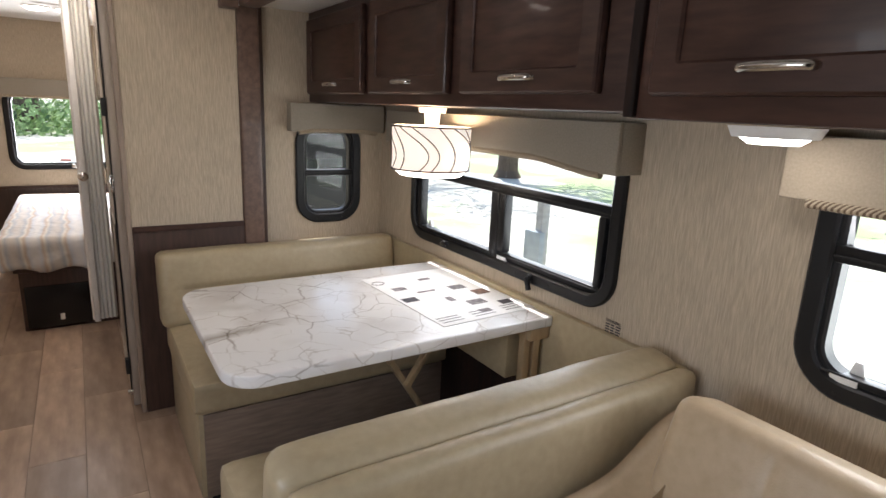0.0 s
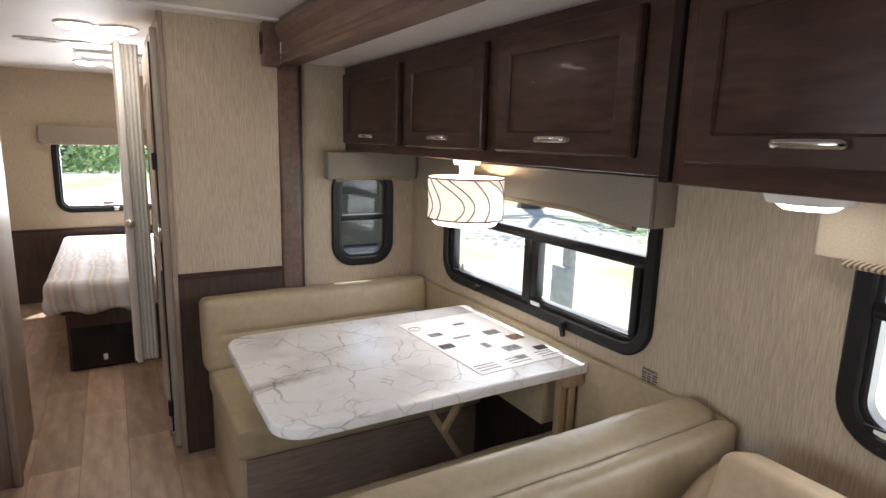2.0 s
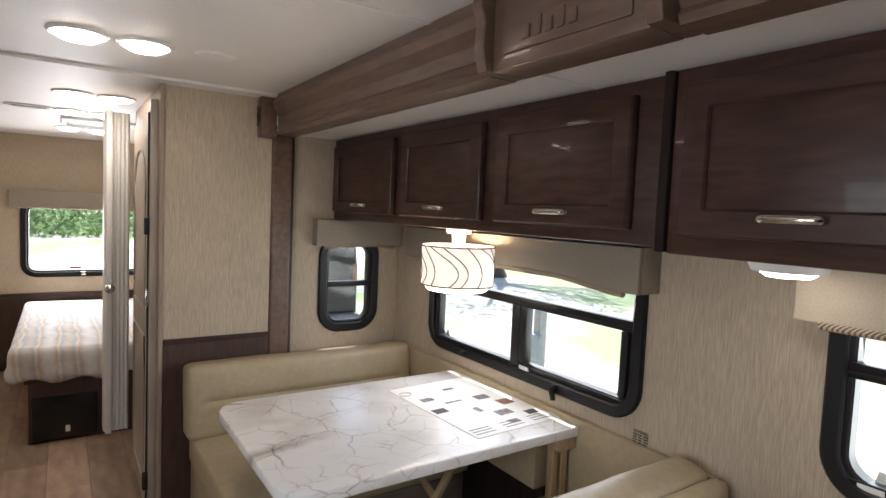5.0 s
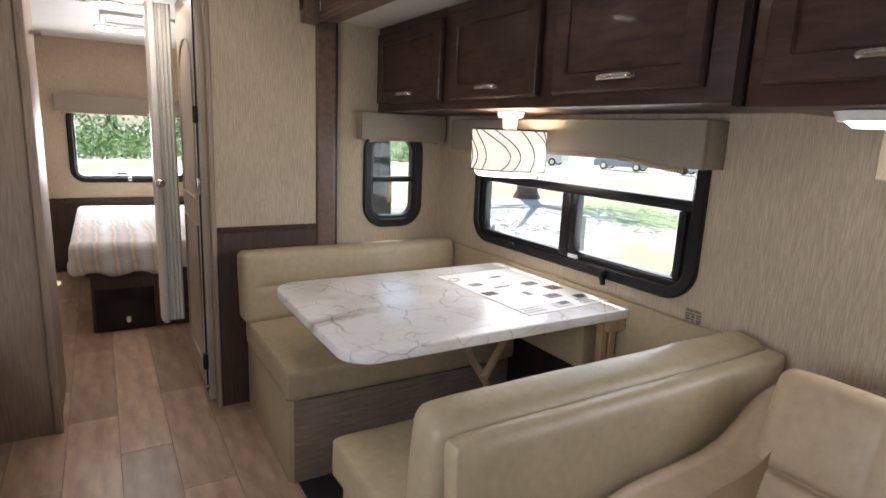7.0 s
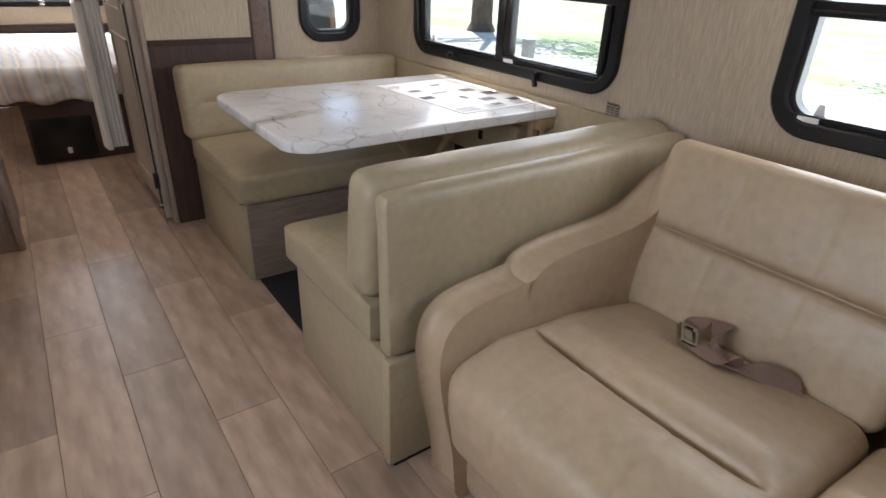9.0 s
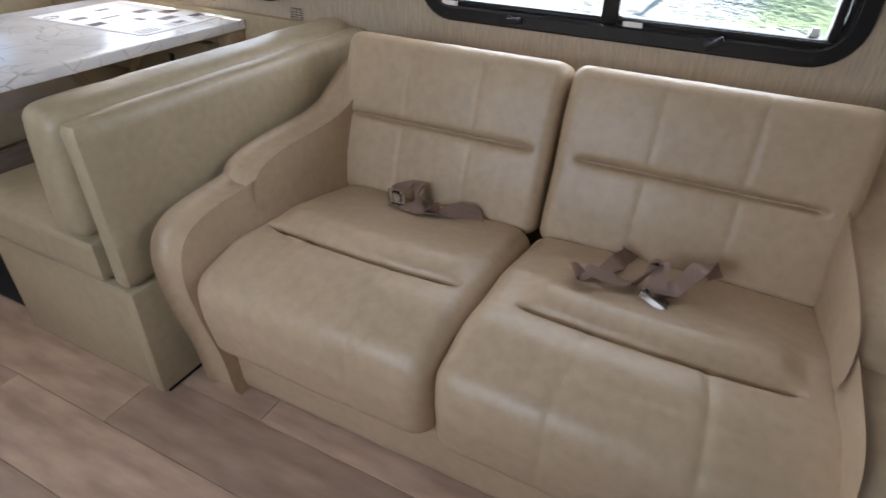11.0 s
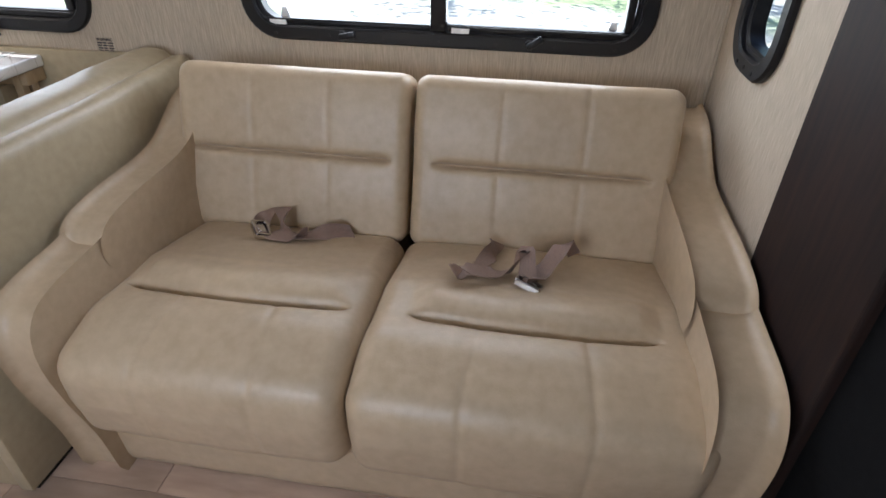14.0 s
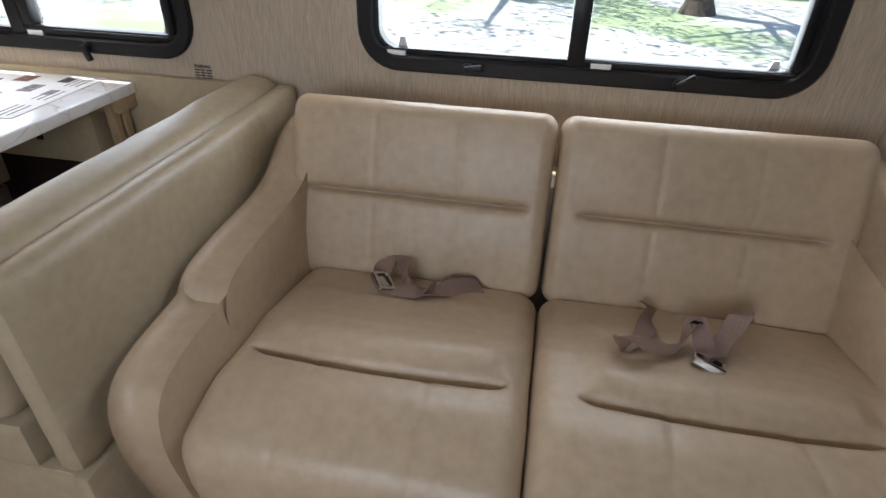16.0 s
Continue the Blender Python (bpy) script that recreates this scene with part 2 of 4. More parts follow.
def link(name, bm, material, parent=None, smooth=True):
    me = bpy.data.meshes.new(name)
    bm.normal_update()
    bm.to_mesh(me)
    bm.free()
    if material:
        me.materials.append(material)
    if smooth:
        me.shade_smooth()
        me.set_sharp_from_angle(angle=radians(38))
    ob = new(name, me)
    ob.parent = parent
    return ob


def part(name, bm, material, parent, label="", smooth=True):
    ob = link(name, bm, material, parent, smooth)
    return tagged(ob, label) if label else ob


def thing(name, label, category, at=(0, 0, 0), group="", kind=""):
    ob = new(name)
    ob.empty_display_size = 0.05
    ob.location = at
    return tagged(ob, label, category, group, kind)


def box(x0, x1, y0, y1, z0, z1, r=0.0, seg=2, bm=None):
    bm = bm or bmesh.new()
    m = Matrix.LocRotScale(((x0 + x1) / 2, (y0 + y1) / 2, (z0 + z1) / 2), None, (abs(x1 - x0), abs(y1 - y0), abs(z1 - z0)))
    made = bmesh.ops.create_cube(bm, size=1, matrix=m)
    if r:
        edges = list({e for v in made["verts"] for e in v.link_edges})
        bmesh.ops.bevel(bm, geom=edges, offset=r, segments=seg, profile=0.5, affect='EDGES')
    return bm


def cyl(p, q, r, seg=20, r2=None, bm=None):
    bm = bm or bmesh.new()
    p, q = Vector(p), Vector(q)
    m = Matrix.Translation((p + q) / 2) @ (q - p).to_track_quat('Z', 'Y').to_matrix().to_4x4()
    bmesh.ops.create_cone(bm, cap_ends=True, segments=seg, radius1=r, radius2=r if r2 is None else r2, depth=(q - p).length, matrix=m)
    return bm


def bar(p, q, w, h, r=0.003, bm=None):
    """A straight bar of section w x h from p to q."""
    p, q = Vector(p), Vector(q)
    b = box(-w / 2, w / 2, -h / 2, h / 2, -(q - p).length / 2, (q - p).length / 2, r)
    b.transform(Matrix.Translation((p + q) / 2) @ (q - p).to_track_quat('Z', 'Y').to_matrix().to_4x4())
    return b


def tube(points, r, seg=10, flat=1.0):
    """A round or flattened band along smooth points."""
    bm = bmesh.new()
    pts = [Vector(p) for p in points]
    rings = []
    for i, p in enumerate(pts):
        d = (pts[min(i + 1, len(pts) - 1)] - pts[max(i - 1, 0)]).normalized()
        side = d.cross(Vector((0, 0, 1)))
        side = side.normalized() if side.length > 1e-4 else Vector((1, 0, 0))
        up = side.cross(d)
        rings.append([bm.verts.new(p + r * (math.cos(a) * side + flat * math.sin(a) * up)) for a in [2 * math.pi * k / seg for k in range(seg)]])
    for a, b in zip(rings, rings[1:]):
        for k in range(seg):
            bm.faces.new((a[k], a[(k + 1) % seg], b[(k + 1) % seg], b[k]))
    bm.faces.new(rings[0][::-1]), bm.faces.new(rings[-1])
    return bm


def spline(points, n=8):
    """Catmull-Rom points through the given ones."""
    p = [Vector(q) for q in points]
    p = [2 * p[0] - p[1]] + p + [2 * p[-1] - p[-2]]
    out = []
    for a, b, c, d in zip(p, p[1:], p[2:], p[3:]):
        for k in range(n):
            t = k / n
            out.append(0.5 * (2 * b + (c - a) * t + (2 * a - 5 * b + 4 * c - d) * t * t + (3 * b - a - 3 * c + d) * t ** 3))
    return out + [p[-2]]


def rounded_rect(w, h, r, n=8):
    """Outline of a rectangle with rounded corners, r one radius or four (from +u +v, anticlockwise)."""
    rs = r if isinstance(r, (tuple, list)) else (r,) * 4
    out = []
    for (sx, sy, a0), q in zip(((1, 1, 0), (-1, 1, 90), (-1, -1, 180), (1, -1, 270)), rs):
        for k in range(n + 1):
            a = radians(a0 + 90 * k / n)
            out.append((sx * (w / 2 - q) + q * math.cos(a), sy * (h / 2 - q) + q * math.sin(a)))
    return out


def frame_ring(outer, inner, d0, d1, lip=0.006):
    """A ring between two outlines with the same number of points, from depth d0 to d1, its edges eased."""
    bm = bmesh.new()

    def grow(o, by):
        c = len(o)
        res = []
        for i in range(c):
            (x0, y0), (x1, y1) = o[i - 1], o[(i + 1) % c]
            t = Vector((x1 - x0, y1 - y0))
            t = t.normalized() if t.length > 1e-9 else Vector((1, 0))
            res.append((o[i][0] + by * t.y, o[i][1] - by * t.x))
        return res

    loops = [(outer, d0), (outer, d1 - lip), (grow(outer, -lip), d1), (grow(inner, lip), d1), (inner, d1 - lip), (inner, d0)]
    rings = [[bm.verts.new((u, v, d)) for u, v in o] for o, d in loops]
    for a, b in zip(rings, rings[1:] + rings[:1]):
        for k in range(len(a)):
            bm.faces.new((a[k], a[(k + 1) % len(a)], b[(k + 1) % len(a)], b[k]))
    return bm


def plate(outline, d0, d1, r=0.004):
    """A flat plate with the outline in u, v, from depth d0 to d1, its upper edge rounded."""
    bm = bmesh.new()
    low = [bm.verts.new((u, v, d0)) for u, v in outline]
    face = bm.faces.new(low)
    ext = bmesh.ops.extrude_face_region(bm, geom=[face])
    top = [v for v in ext["geom"] if isinstance(v, bmesh.types.BMVert)]
    bmesh.ops.translate(bm, verts=top, vec=(0, 0, d1 - d0))
    bm.normal_update()
    if r:
        edges = [e for e in bm.edges if abs(e.verts[0].co.z - e.verts[1].co.z) < 1e-6]
        bmesh.ops.bevel(bm, geom=edges, offset=r, segments=3, profile=0.5, affect='EDGES')
    bmesh.ops.recalc_face_normals(bm, faces=bm.faces)
    return bm


def pad(sx, sy, sz, r, shape=None, nx=24, ny=24, nz=8):
    """An upholstered pad round the origin: a box with rounded edges, bent by shape(x, y, z, n) -> offset."""
    bm = bmesh.new()
    grid = {}

    def key(i, j, k):
        if (i, j, k) not in grid:
            p = Vector(((i / nx - 0.5) * sx, (j / ny - 0.5) * sy, (k / nz - 0.5) * sz))
            c = Vector((max(-sx / 2 + r, min(sx / 2 - r, p.x)), max(-sy / 2 + r, min(sy / 2 - r, p.y)), max(-sz / 2 + r, min(sz / 2 - r, p.z))))
            n = (p - c)
            n = n.normalized() if n.length > 1e-6 else Vector((0, 0, 1))
            q = c + n * r
            if shape:
                q = q + Vector(shape(q.x, q.y, q.z, n))
            grid[i, j, k] = bm.verts.new(q)
        return grid[i, j, k]

    for i in range(nx):
        for j in range(ny):
            bm.faces.new((key(i, j, 0), key(i, j + 1, 0), key(i + 1, j + 1, 0), key(i + 1, j, 0)))
            bm.faces.new((key(i, j, nz), key(i + 1, j, nz), key(i + 1, j + 1, nz), key(i, j + 1, nz)))
    for i in range(nx):
        for k in range(nz):
            bm.faces.new((key(i, 0, k), key(i + 1, 0, k), key(i + 1, 0, k + 1), key(i, 0, k + 1)))
            bm.faces.new((key(i, ny, k), key(i, ny, k + 1), key(i + 1, ny, k + 1), key(i + 1, ny, k)))
    for j in range(ny):
        for k in range(nz):
            bm.faces.new((key(0, j, k), key(0, j, k + 1), key(0, j + 1, k + 1), key(0, j + 1, k)))
            bm.faces.new((key(nx, j, k), key(nx, j + 1, k), key(nx, j + 1, k + 1), key(nx, j, k + 1)))
    return bm


def slab(outline, y0, y1, r, n=5):
    """A padded slab: the closed outline in x, z, from y0 to y1, with rounded rims."""
    bm = bmesh.new()
    c = len(outline)
    normals = []
    for i in range(c):
        t = Vector(outline[(i + 1) % c]) - Vector(outline[i - 1])
        t = t.normalized() if t.length > 1e-9 else Vector((1, 0))
        normals.append(Vector((t.y, -t.x)))
    rings = []
    for side, ya in ((0, y0), (1, y1)):
        steps = range(n + 1) if side == 0 else range(n, -1, -1)
        for k in steps:
            a = math.pi / 2 * k / n
            inset = r * (1 - math.sin(a))
            y = ya + (1 if side == 0 else -1) * r * (1 - math.cos(a))
            rings.append([bm.verts.new((p[0] - inset * m.x, y, p[1] - inset * m.y)) for p, m in zip(outline, normals)])
    for a, b in zip(rings, rings[1:]):
        for k in range(c):
            bm.faces.new((a[k], a[(k + 1) % c], b[(k + 1) % c], b[k]))
    bm.faces.new(rings[0]), bm.faces.new(rings[-1])
    bmesh.ops.recalc_face_normals(bm, faces=bm.faces)
    bmesh.ops.triangulate(bm, faces=[f for f in bm.faces if len(f.verts) > 4])
    return bm


# basis matrices: u, v, depth -> world, for things on walls that face the room
ON_RIGHT = Matrix(((0, 0, -1, 0), (1, 0, 0, 0), (0, 1, 0, 0), (0, 0, 0, 1)))     # wall x = const, room at lower x: u = y, v = z
ON_REAR = Matrix(((1, 0, 0, 0), (0, 0, -1, 0), (0, 1, 0, 0), (0, 0, 0, 1)))      # wall y = const, room at lower y: u = x, v = z
ON_FRONT = Matrix(((1, 0, 0, 0), (0, 0, 1, 0), (0, 1, 0, 0), (0, 0, 0, 1)))      # wall y = const, room at higher y: u = x, v = z


def on(basis, at, bm):
    bm.transform(Matrix.Translation(at) @ basis)
    bmesh.ops.recalc_face_normals(bm, faces=bm.faces)
    return bm


def wall_with_hole(basis, at, u0, u1, v0, v1, holes, thick, r=0.07):
    """A wall panel whose room face lies at depth 0, with rounded openings right through it."""
    bm = bmesh.new()
    us = sorted({u0, u1, *(h[0] for h in holes), *(h[1] for h in holes)})
    vs = sorted({v0, v1, *(h[2] for h in holes), *(h[3] for h in holes)})
    pts = {}

    def vert(i, j, d):
        if (i, j, d) not in pts:
            pts[i, j, d] = bm.verts.new((us[i], vs[j], -thick * d))
        return pts[i, j, d]

    def solid(i, j):
        if not (0 <= i < len(us) - 1 and 0 <= j < len(vs) - 1):
            return False
        a, b = (us[i] + us[i + 1]) / 2, (vs[j] + vs[j + 1]) / 2
        return not any(h[0] < a < h[1] and h[2] < b < h[3] for h in holes)

    for i in range(len(us) - 1):
        for j in range(len(vs) - 1):
            if solid(i, j):
                for d in (0, 1):
                    bm.faces.new((vert(i, j, d), vert(i + 1, j, d), vert(i + 1, j + 1, d), vert(i, j + 1, d)))
                for di, dj, a, b in ((-1, 0, (i, j), (i, j + 1)), (1, 0, (i + 1, j), (i + 1, j + 1)), (0, -1, (i, j), (i + 1, j)), (0, 1, (i, j + 1), (i + 1, j + 1))):
                    if not solid(i + di, j + dj):
                        bm.faces.new((vert(*a, 0), vert(*b, 0), vert(*b, 1), vert(*a, 1)))
    return on(basis, at, bm)


# ---- structure ----
ZC, ZS = 2.05, 1.885          # room ceiling, slide-out ceiling
XW, YE, YF = 1.52, 2.78, -0.93  # slide-out outer wall, its rear end wall, its front end wall
XL, XR = -1.15, 1.05          # side walls of the rooms
YP = 2.73                     # bathroom partition
YB = 6.0                      # bedroom rear wall
W1 = (1.13, 2.36, 0.885, 1.375)     # dinette window opening (y0, y1, z0, z1)
W2 = (-0.69, 0.50, 0.905, 1.395)   # sofa window opening
W3 = (1.085, 1.345, 0.90, 1.34)     # rear end window (x0, x1, z0, z1)
W4 = (1.105, 1.345, 0.95, 1.39)    # front end window
W5 = (-0.345, 0.555, 0.85, 1.44)     # bedroom window


def setting(name, bm, material, label, category, smooth=False):
    return tagged(link(name, bm, material, None, smooth), label, category, kind="structure")


setting("wall_east", wall_with_hole(ON_RIGHT, (XW, 0, 0), YF, YE, 0, ZS, [W2, W1], 0.035), WALLPAPER, "beige vertical-streak papered slide-out wall with two windows", "wall")
setting("wall_slide_rear", wall_with_hole(ON_REAR, (0, YE, 0), 0.865, XW, 0, ZS, [W3], 0.025), WALLPAPER, "beige papered end wall of the slide-out behind the bench", "wall")
setting("wall_slide_front", wall_with_hole(ON_FRONT, (0, YF, 0), 0.80, XW, 0, ZS, [W4], 0.025), WALLPAPER, "beige papered end wall of the slide-out beside the sofa", "wall")
setting("ceiling_slide", box(0.86, XW + 0.06, YF - 0.05, YE + 0.05, ZS, ZS + 0.04), WHITE, "white panelled ceiling of the slide-out", "ceiling")
setting("trim", box(0.87, 1.12, 0.99, 1.005, ZS - 0.004, ZS + 0.002, 0.0015), PLASTIC, "thin white joint strip on the slide-out ceiling", "trim")
c = bmesh.new()
box(XL, 0.86, -3.2, 2.62, ZC, ZC + 0.05, bm=c)
box(XL, XR, 2.62, YB, ZC - 0.012, ZC + 0.05, bm=c)
setting("ceiling", c, WHITE, "white ceiling panel with shallow joints", "ceiling")
for y in (1.28, 0.1):
    setting("trim", box(XL, 0.78, y, y + 0.02, ZC - 0.004, ZC + 0.002, 0.0015), PLASTIC, "thin white ceiling joint strip", "trim")
setting("trim_backing", box(0.863, 0.885, -3.2, YB, ZS + 0.041, ZC + 0.05), WHITE, "closed board above the slide-out", "trim")
setting("ceiling_cab", box(0.80, 1.15, -3.25, YF - 0.051, ZS, ZC + 0.05), WHITE, "ceiling over the cab side", "ceiling")
setting("floor", box(XL, XW, -3.2, YB, -0.05, -0.003), JOINT, "plank floor base", "floor")
setting("wall_west", wall_with_hole(Matrix(((0, 0, 1, 0), (1, 0, 0, 0), (0, 1, 0, 0), (0, 0, 0, 1))), (XL, 0, 0), -3.2, YB, 0, ZC, [(-0.22, 0.92, 0.98, 1.52)], 0.06), WALLPAPER, "beige papered side wall opposite the sofa", "wall")
setting("wall_south", box(XL, XW, -3.25, -3.2, 0, ZC), CAB_BLACK, "dark closed cab end", "wall")
setting("wall_cab_east", box(1.05, 1.1, -3.2, YF - 0.05, 0, ZC), DARKV, "dark cab side wall", "wall")
setting("wall_bedroom_east", box(XR, XR + 0.05, YE + 0.051, YB, 0, ZC), WALLPAPER, "beige papered bedroom side wall", "wall")
setting("wall_bedroom_rear", wall_with_hole(ON_REAR, (0, YB, 0), XL, XR, 0, ZC, [W5], 0.06), WALLPAPER, "beige papered bedroom rear wall", "wall")
setting("wainscot_bedroom", box(XL, XR, YB - 0.012, YB - 0.001, 0, 0.64), DARKV, "dark wood wainscot on the bedroom rear wall", "wainscot")
setting("trim", box(XL, XR, YB - 0.018, YB - 0.002, 0.64, 0.665, 0.003), DARK, "dark wood rail above the bedroom wainscot", "trim")
for x, y in ((XW - 0.005, YE - 0.005), (XW - 0.005, YF + 0.005)):
    setting("trim", box(x - 0.006, x + 0.004, y - 0.004, y + 0.004, 0, ZS - 0.001, 0.002), CREAM, "thin beige corner bead", "trim")
# bathroom partition, its wainscot, cap and jamb
XJ = 0.265
setting("wall_partition", box(XJ + 0.02, 0.763, YP, YP + 0.05, 0, ZC - 0.001), WALLPAPER, "beige papered partition beside the passage", "wall")
setting("wainscot_partition", box(XJ + 0.022, 0.763, YP - 0.010, YP - 0.001, 0, 0.872), DARKV, "dark wood wainscot beside the dinette", "wainscot")
setting("trim", box(XJ + 0.022, 0.763, YP - 0.016, YP - 0.001, 0.872, 0.897, 0.003), DARK, "dark wood rail above the wainscot", "trim")
setting("trim", box(XJ, XJ + 0.02, YP - 0.014, YP + 0.055, 0, ZC - 0.001, 0.004), PANEL, "grey wood corner edging of the partition", "trim")
setting("wall_passage", box(XJ + 0.004, XJ + 0.05, YP + 0.056, 3.75, 0, ZC - 0.013), PANEL, "grey wood passage wall beside the bathroom", "wall")
# slide-out surround
setting("trim_post_rear", box(0.765, 0.864, YE - 0.06, YE - 0.002, 0, 1.87, 0.012, 3), MID, "brown moulded post at the slide-out's rear edge", "trim")
setting("trim_post_rear_edge", box(0.866, 0.885, YE - 0.03, YE - 0.002, 0, ZS, 0.004), DARKV, "dark inner edge of the slide-out post", "trim")
setting("trim_post_front", box(0.45, 0.862, YF - 0.05, YF + 0.004, 0, 1.87, 0.008, 3), UMBER, "wide dark wood post at the slide-out's front edge", "trim")
# black sheet stands in for the darkness of the open passage to the cab
setting("wall_cab_dark", box(XL, 0.448, YF - 0.045, YF - 0.015, 0, ZC), CAB_BLACK, "black sheet in place of the dark open passage to the cab", "curtain")

# long header over the slide-out, built of stepped mouldings
header = thing("slide_header", "long brown stained wood header moulding above the slide-out", "moulding", (0.80, 1, 1.86), kind="structure")


def header_run(y0, y1, name):
    prof = [(0.0, 1.865), (-0.022, 1.865), (-0.03, 1.88), (-0.022, 1.892), (-0.03, 1.904), (-0.022, 1.914), (-0.022, 1.955), (-0.05, 1.985), (-0.06, 2.012), (-0.05, 2.03), (-0.05, 2.049), (0.06, 2.049), (0.06, 1.865)]
    bm = bmesh.new()
    a = [bm.verts.new((0.80 + x - header.location.x, y0 - 1, z - 1.86)) for x, z in prof]
    b = [bm.verts.new((0.80 + x - header.location.x, y1 - 1, z - 1.86)) for x, z in prof]
    for k in range(len(prof)):
        bm.faces.new((a[k], a[(k + 1) % len(prof)], b[(k + 1) % len(prof)], b[k]))
    bm.faces.new(a[::-1]), bm.faces.new(b)
    bmesh.ops.recalc_face_normals(bm, faces=bm.faces)
    part(name, bm, MID, header, smooth=False)


header_run(1.04, 2.70, "moulding")
header_run(-0.90, 0.525, "moulding")
part("centre_panel", box(-0.05, 0.055, -0.437, 0.0, 0.004, 0.188, 0.006), MID, header)
part("panel_field", box(-0.056, -0.048, -0.40, -0.045, 0.035, 0.165, 0.003), MID, header, "raised field of the centre panel")
for y in (1.02, 0.545):
    part("corbel", slab([(-0.065, 0.005), (0.05, 0.005), (0.05, 0.188), (-0.085, 0.188), (-0.09, 0.15), (-0.075, 0.12), (-0.08, 0.06)], y - 1 - 0.018, y - 1 + 0.018, 0.006), MID, header)
# raised mark on the centre panel: plain bars
for k in range(5):
    part("carved_mark", box(-0.060, -0.052, -0.135 - k * 0.034, -0.111 - k * 0.034, 0.055, 0.085 + 0.012 * (k % 2), 0.002), MID, header)
# rosette block at the header's rear end
ros = thing("rosette_block", "brown wood corner block with a turned ring rosette", "moulding", (0.735, 2.705, 1.85), kind="structure")
part("block", box(-0.045, 0.03, -0.04, 0.05, 0.0, 0.19, 0.006), MID, ros)
for r in (0.03, 0.019, 0.009):
    pts = [(-0.046, 0.005 + r * math.cos(a), 0.10 + 1.6 * r * math.sin(a)) for a in [2 * math.pi * k / 24 for k in range(25)]]
    part("turned_ring", tube(pts, 0.004, 6), DARK, ros)


# ---- windows ----


def window(name, basis, at, hole, label, bars, hinges=True, rad=0.075):
    """A caravan window: a black flange on the wall, a reveal through it, mullions, panes, latches and clips."""
    u0, u1, v0, v1 = hole
    cu, cv, w, h = (u0 + u1) / 2, (v0 + v1) / 2, u1 - u0, v1 - v0
    root = tagged(new(name), label, "window", kind="structure")
    f = 0.046
    part("flange", on(basis, at, frame_ring([(cu + a, cv + b) for a, b in rounded_rect(w + 2 * f, h + 2 * f, rad + f)],
                                            [(cu + a, cv + b) for a, b in rounded_rect(w, h, rad)], 0.001, 0.018)), BLACKF, root)
    part("reveal", on(basis, at, frame_ring([(cu + a, cv + b) for a, b in rounded_rect(w + 0.02, h + 0.02, rad + 0.01)],
                                            [(cu + a, cv + b) for a, b in rounded_rect(w - 0.03, h - 0.03, max(0.02, rad - 0.015))], -0.040, 0.003)), BLACKF, root)
    for kind, *b in bars:
        part(kind, on(basis, at, box(b[0], b[1], b[2], b[3], -0.030, 0.010, 0.005)), BLACKF, root)
        if b[1] - b[0] > b[3] - b[2]:
            part("slide_track", on(basis, at, box(b[0], b[1], b[2] + 0.012, b[2] + 0.018, 0.009, 0.014, 0.002)), RUBBER, root)
    pane = part("pane", on(basis, at, box(u0 + 0.005, u1 - 0.005, v0 + 0.005, v1 - 0.005, -0.036, -0.033)), GLASS, root, smooth=False)
    pane.visible_shadow = False
    n = max(3, int(w / 0.16))
    for k in range(n):
        u = u0 + 0.06 + (w - 0.12) * k / (n - 1)
        part("screw", on(basis, at, cyl((u, v0 - f * 0.55, 0.016), (u, v0 - f * 0.55, 0.020), 0.005, 10)), RUBBER, root)
    return root


def latch(root, basis, at, u, v, turn=0.0):
    b = cyl((0, 0, 0.016), (0, 0, 0.030), 0.016, 16)
    box(-0.010, 0.010, -0.008, 0.045, 0.026, 0.040, 0.004, bm=b)
    b.transform(Matrix.Translation((u, v, 0)) @ pose(0, 0, 0, 0, 0, turn))
    part("latch", on(basis, at, b), BLACKF, root)


w1 = window("window_1", ON_RIGHT, (XW, 0, 0), W1, "black-framed dinette window with two lower sliding panes",
            [("mullion", 1.13, 2.36, 1.148, 1.188), ("mullion", 1.70, 1.752, 0.885, 1.15), ("sash", 1.15, 1.180, 0.915, 1.148), ("sash", 1.660, 1.70, 0.915, 1.148), ("sash", 2.31, 2.345, 0.90, 1.148), ("sash_rail", 1.15, 1.70, 0.890, 0.915), ("sash_rail", 1.752, 2.345, 0.888, 0.905)])
latch(w1, ON_RIGHT, (XW, 0, 0), 1.475, 0.862, 160)
latch(w1, ON_RIGHT, (XW, 0, 0), 2.07, 0.862, 75)
w2 = window("window_2", ON_RIGHT, (XW, 0, 0), W2, "black-framed sofa window with two lower sliding panes",
            [("mullion", -0.69, 0.50, 1.168, 1.208), ("mullion", -0.115, -0.065, 0.905, 1.17), ("sash", -0.672, -0.648, 0.93, 1.168), ("sash_rail", -0.672, -0.115, 0.908, 0.930), ("sash_rail", -0.065, 0.48, 0.908, 0.922)])
latch(w2, ON_RIGHT, (XW, 0, 0), 0.215, 0.882, 80)
latch(w2, ON_RIGHT, (XW, 0, 0), -0.375, 0.882, 55)
w3 = window("window_3", ON_REAR, (0, YE, 0), W3, "narrow black-framed end window behind the bench", [("mullion", 1.085, 1.345, 1.10, 1.13)])
w4 = window("window_4", ON_FRONT, (0, YF, 0), W4, "narrow black-framed end window beside the sofa", [("mullion", 1.105, 1.345, 1.15, 1.18)])
w5 = window("window_5", ON_REAR, (0, YB, 0), W5, "black-framed bedroom emergency window", [])
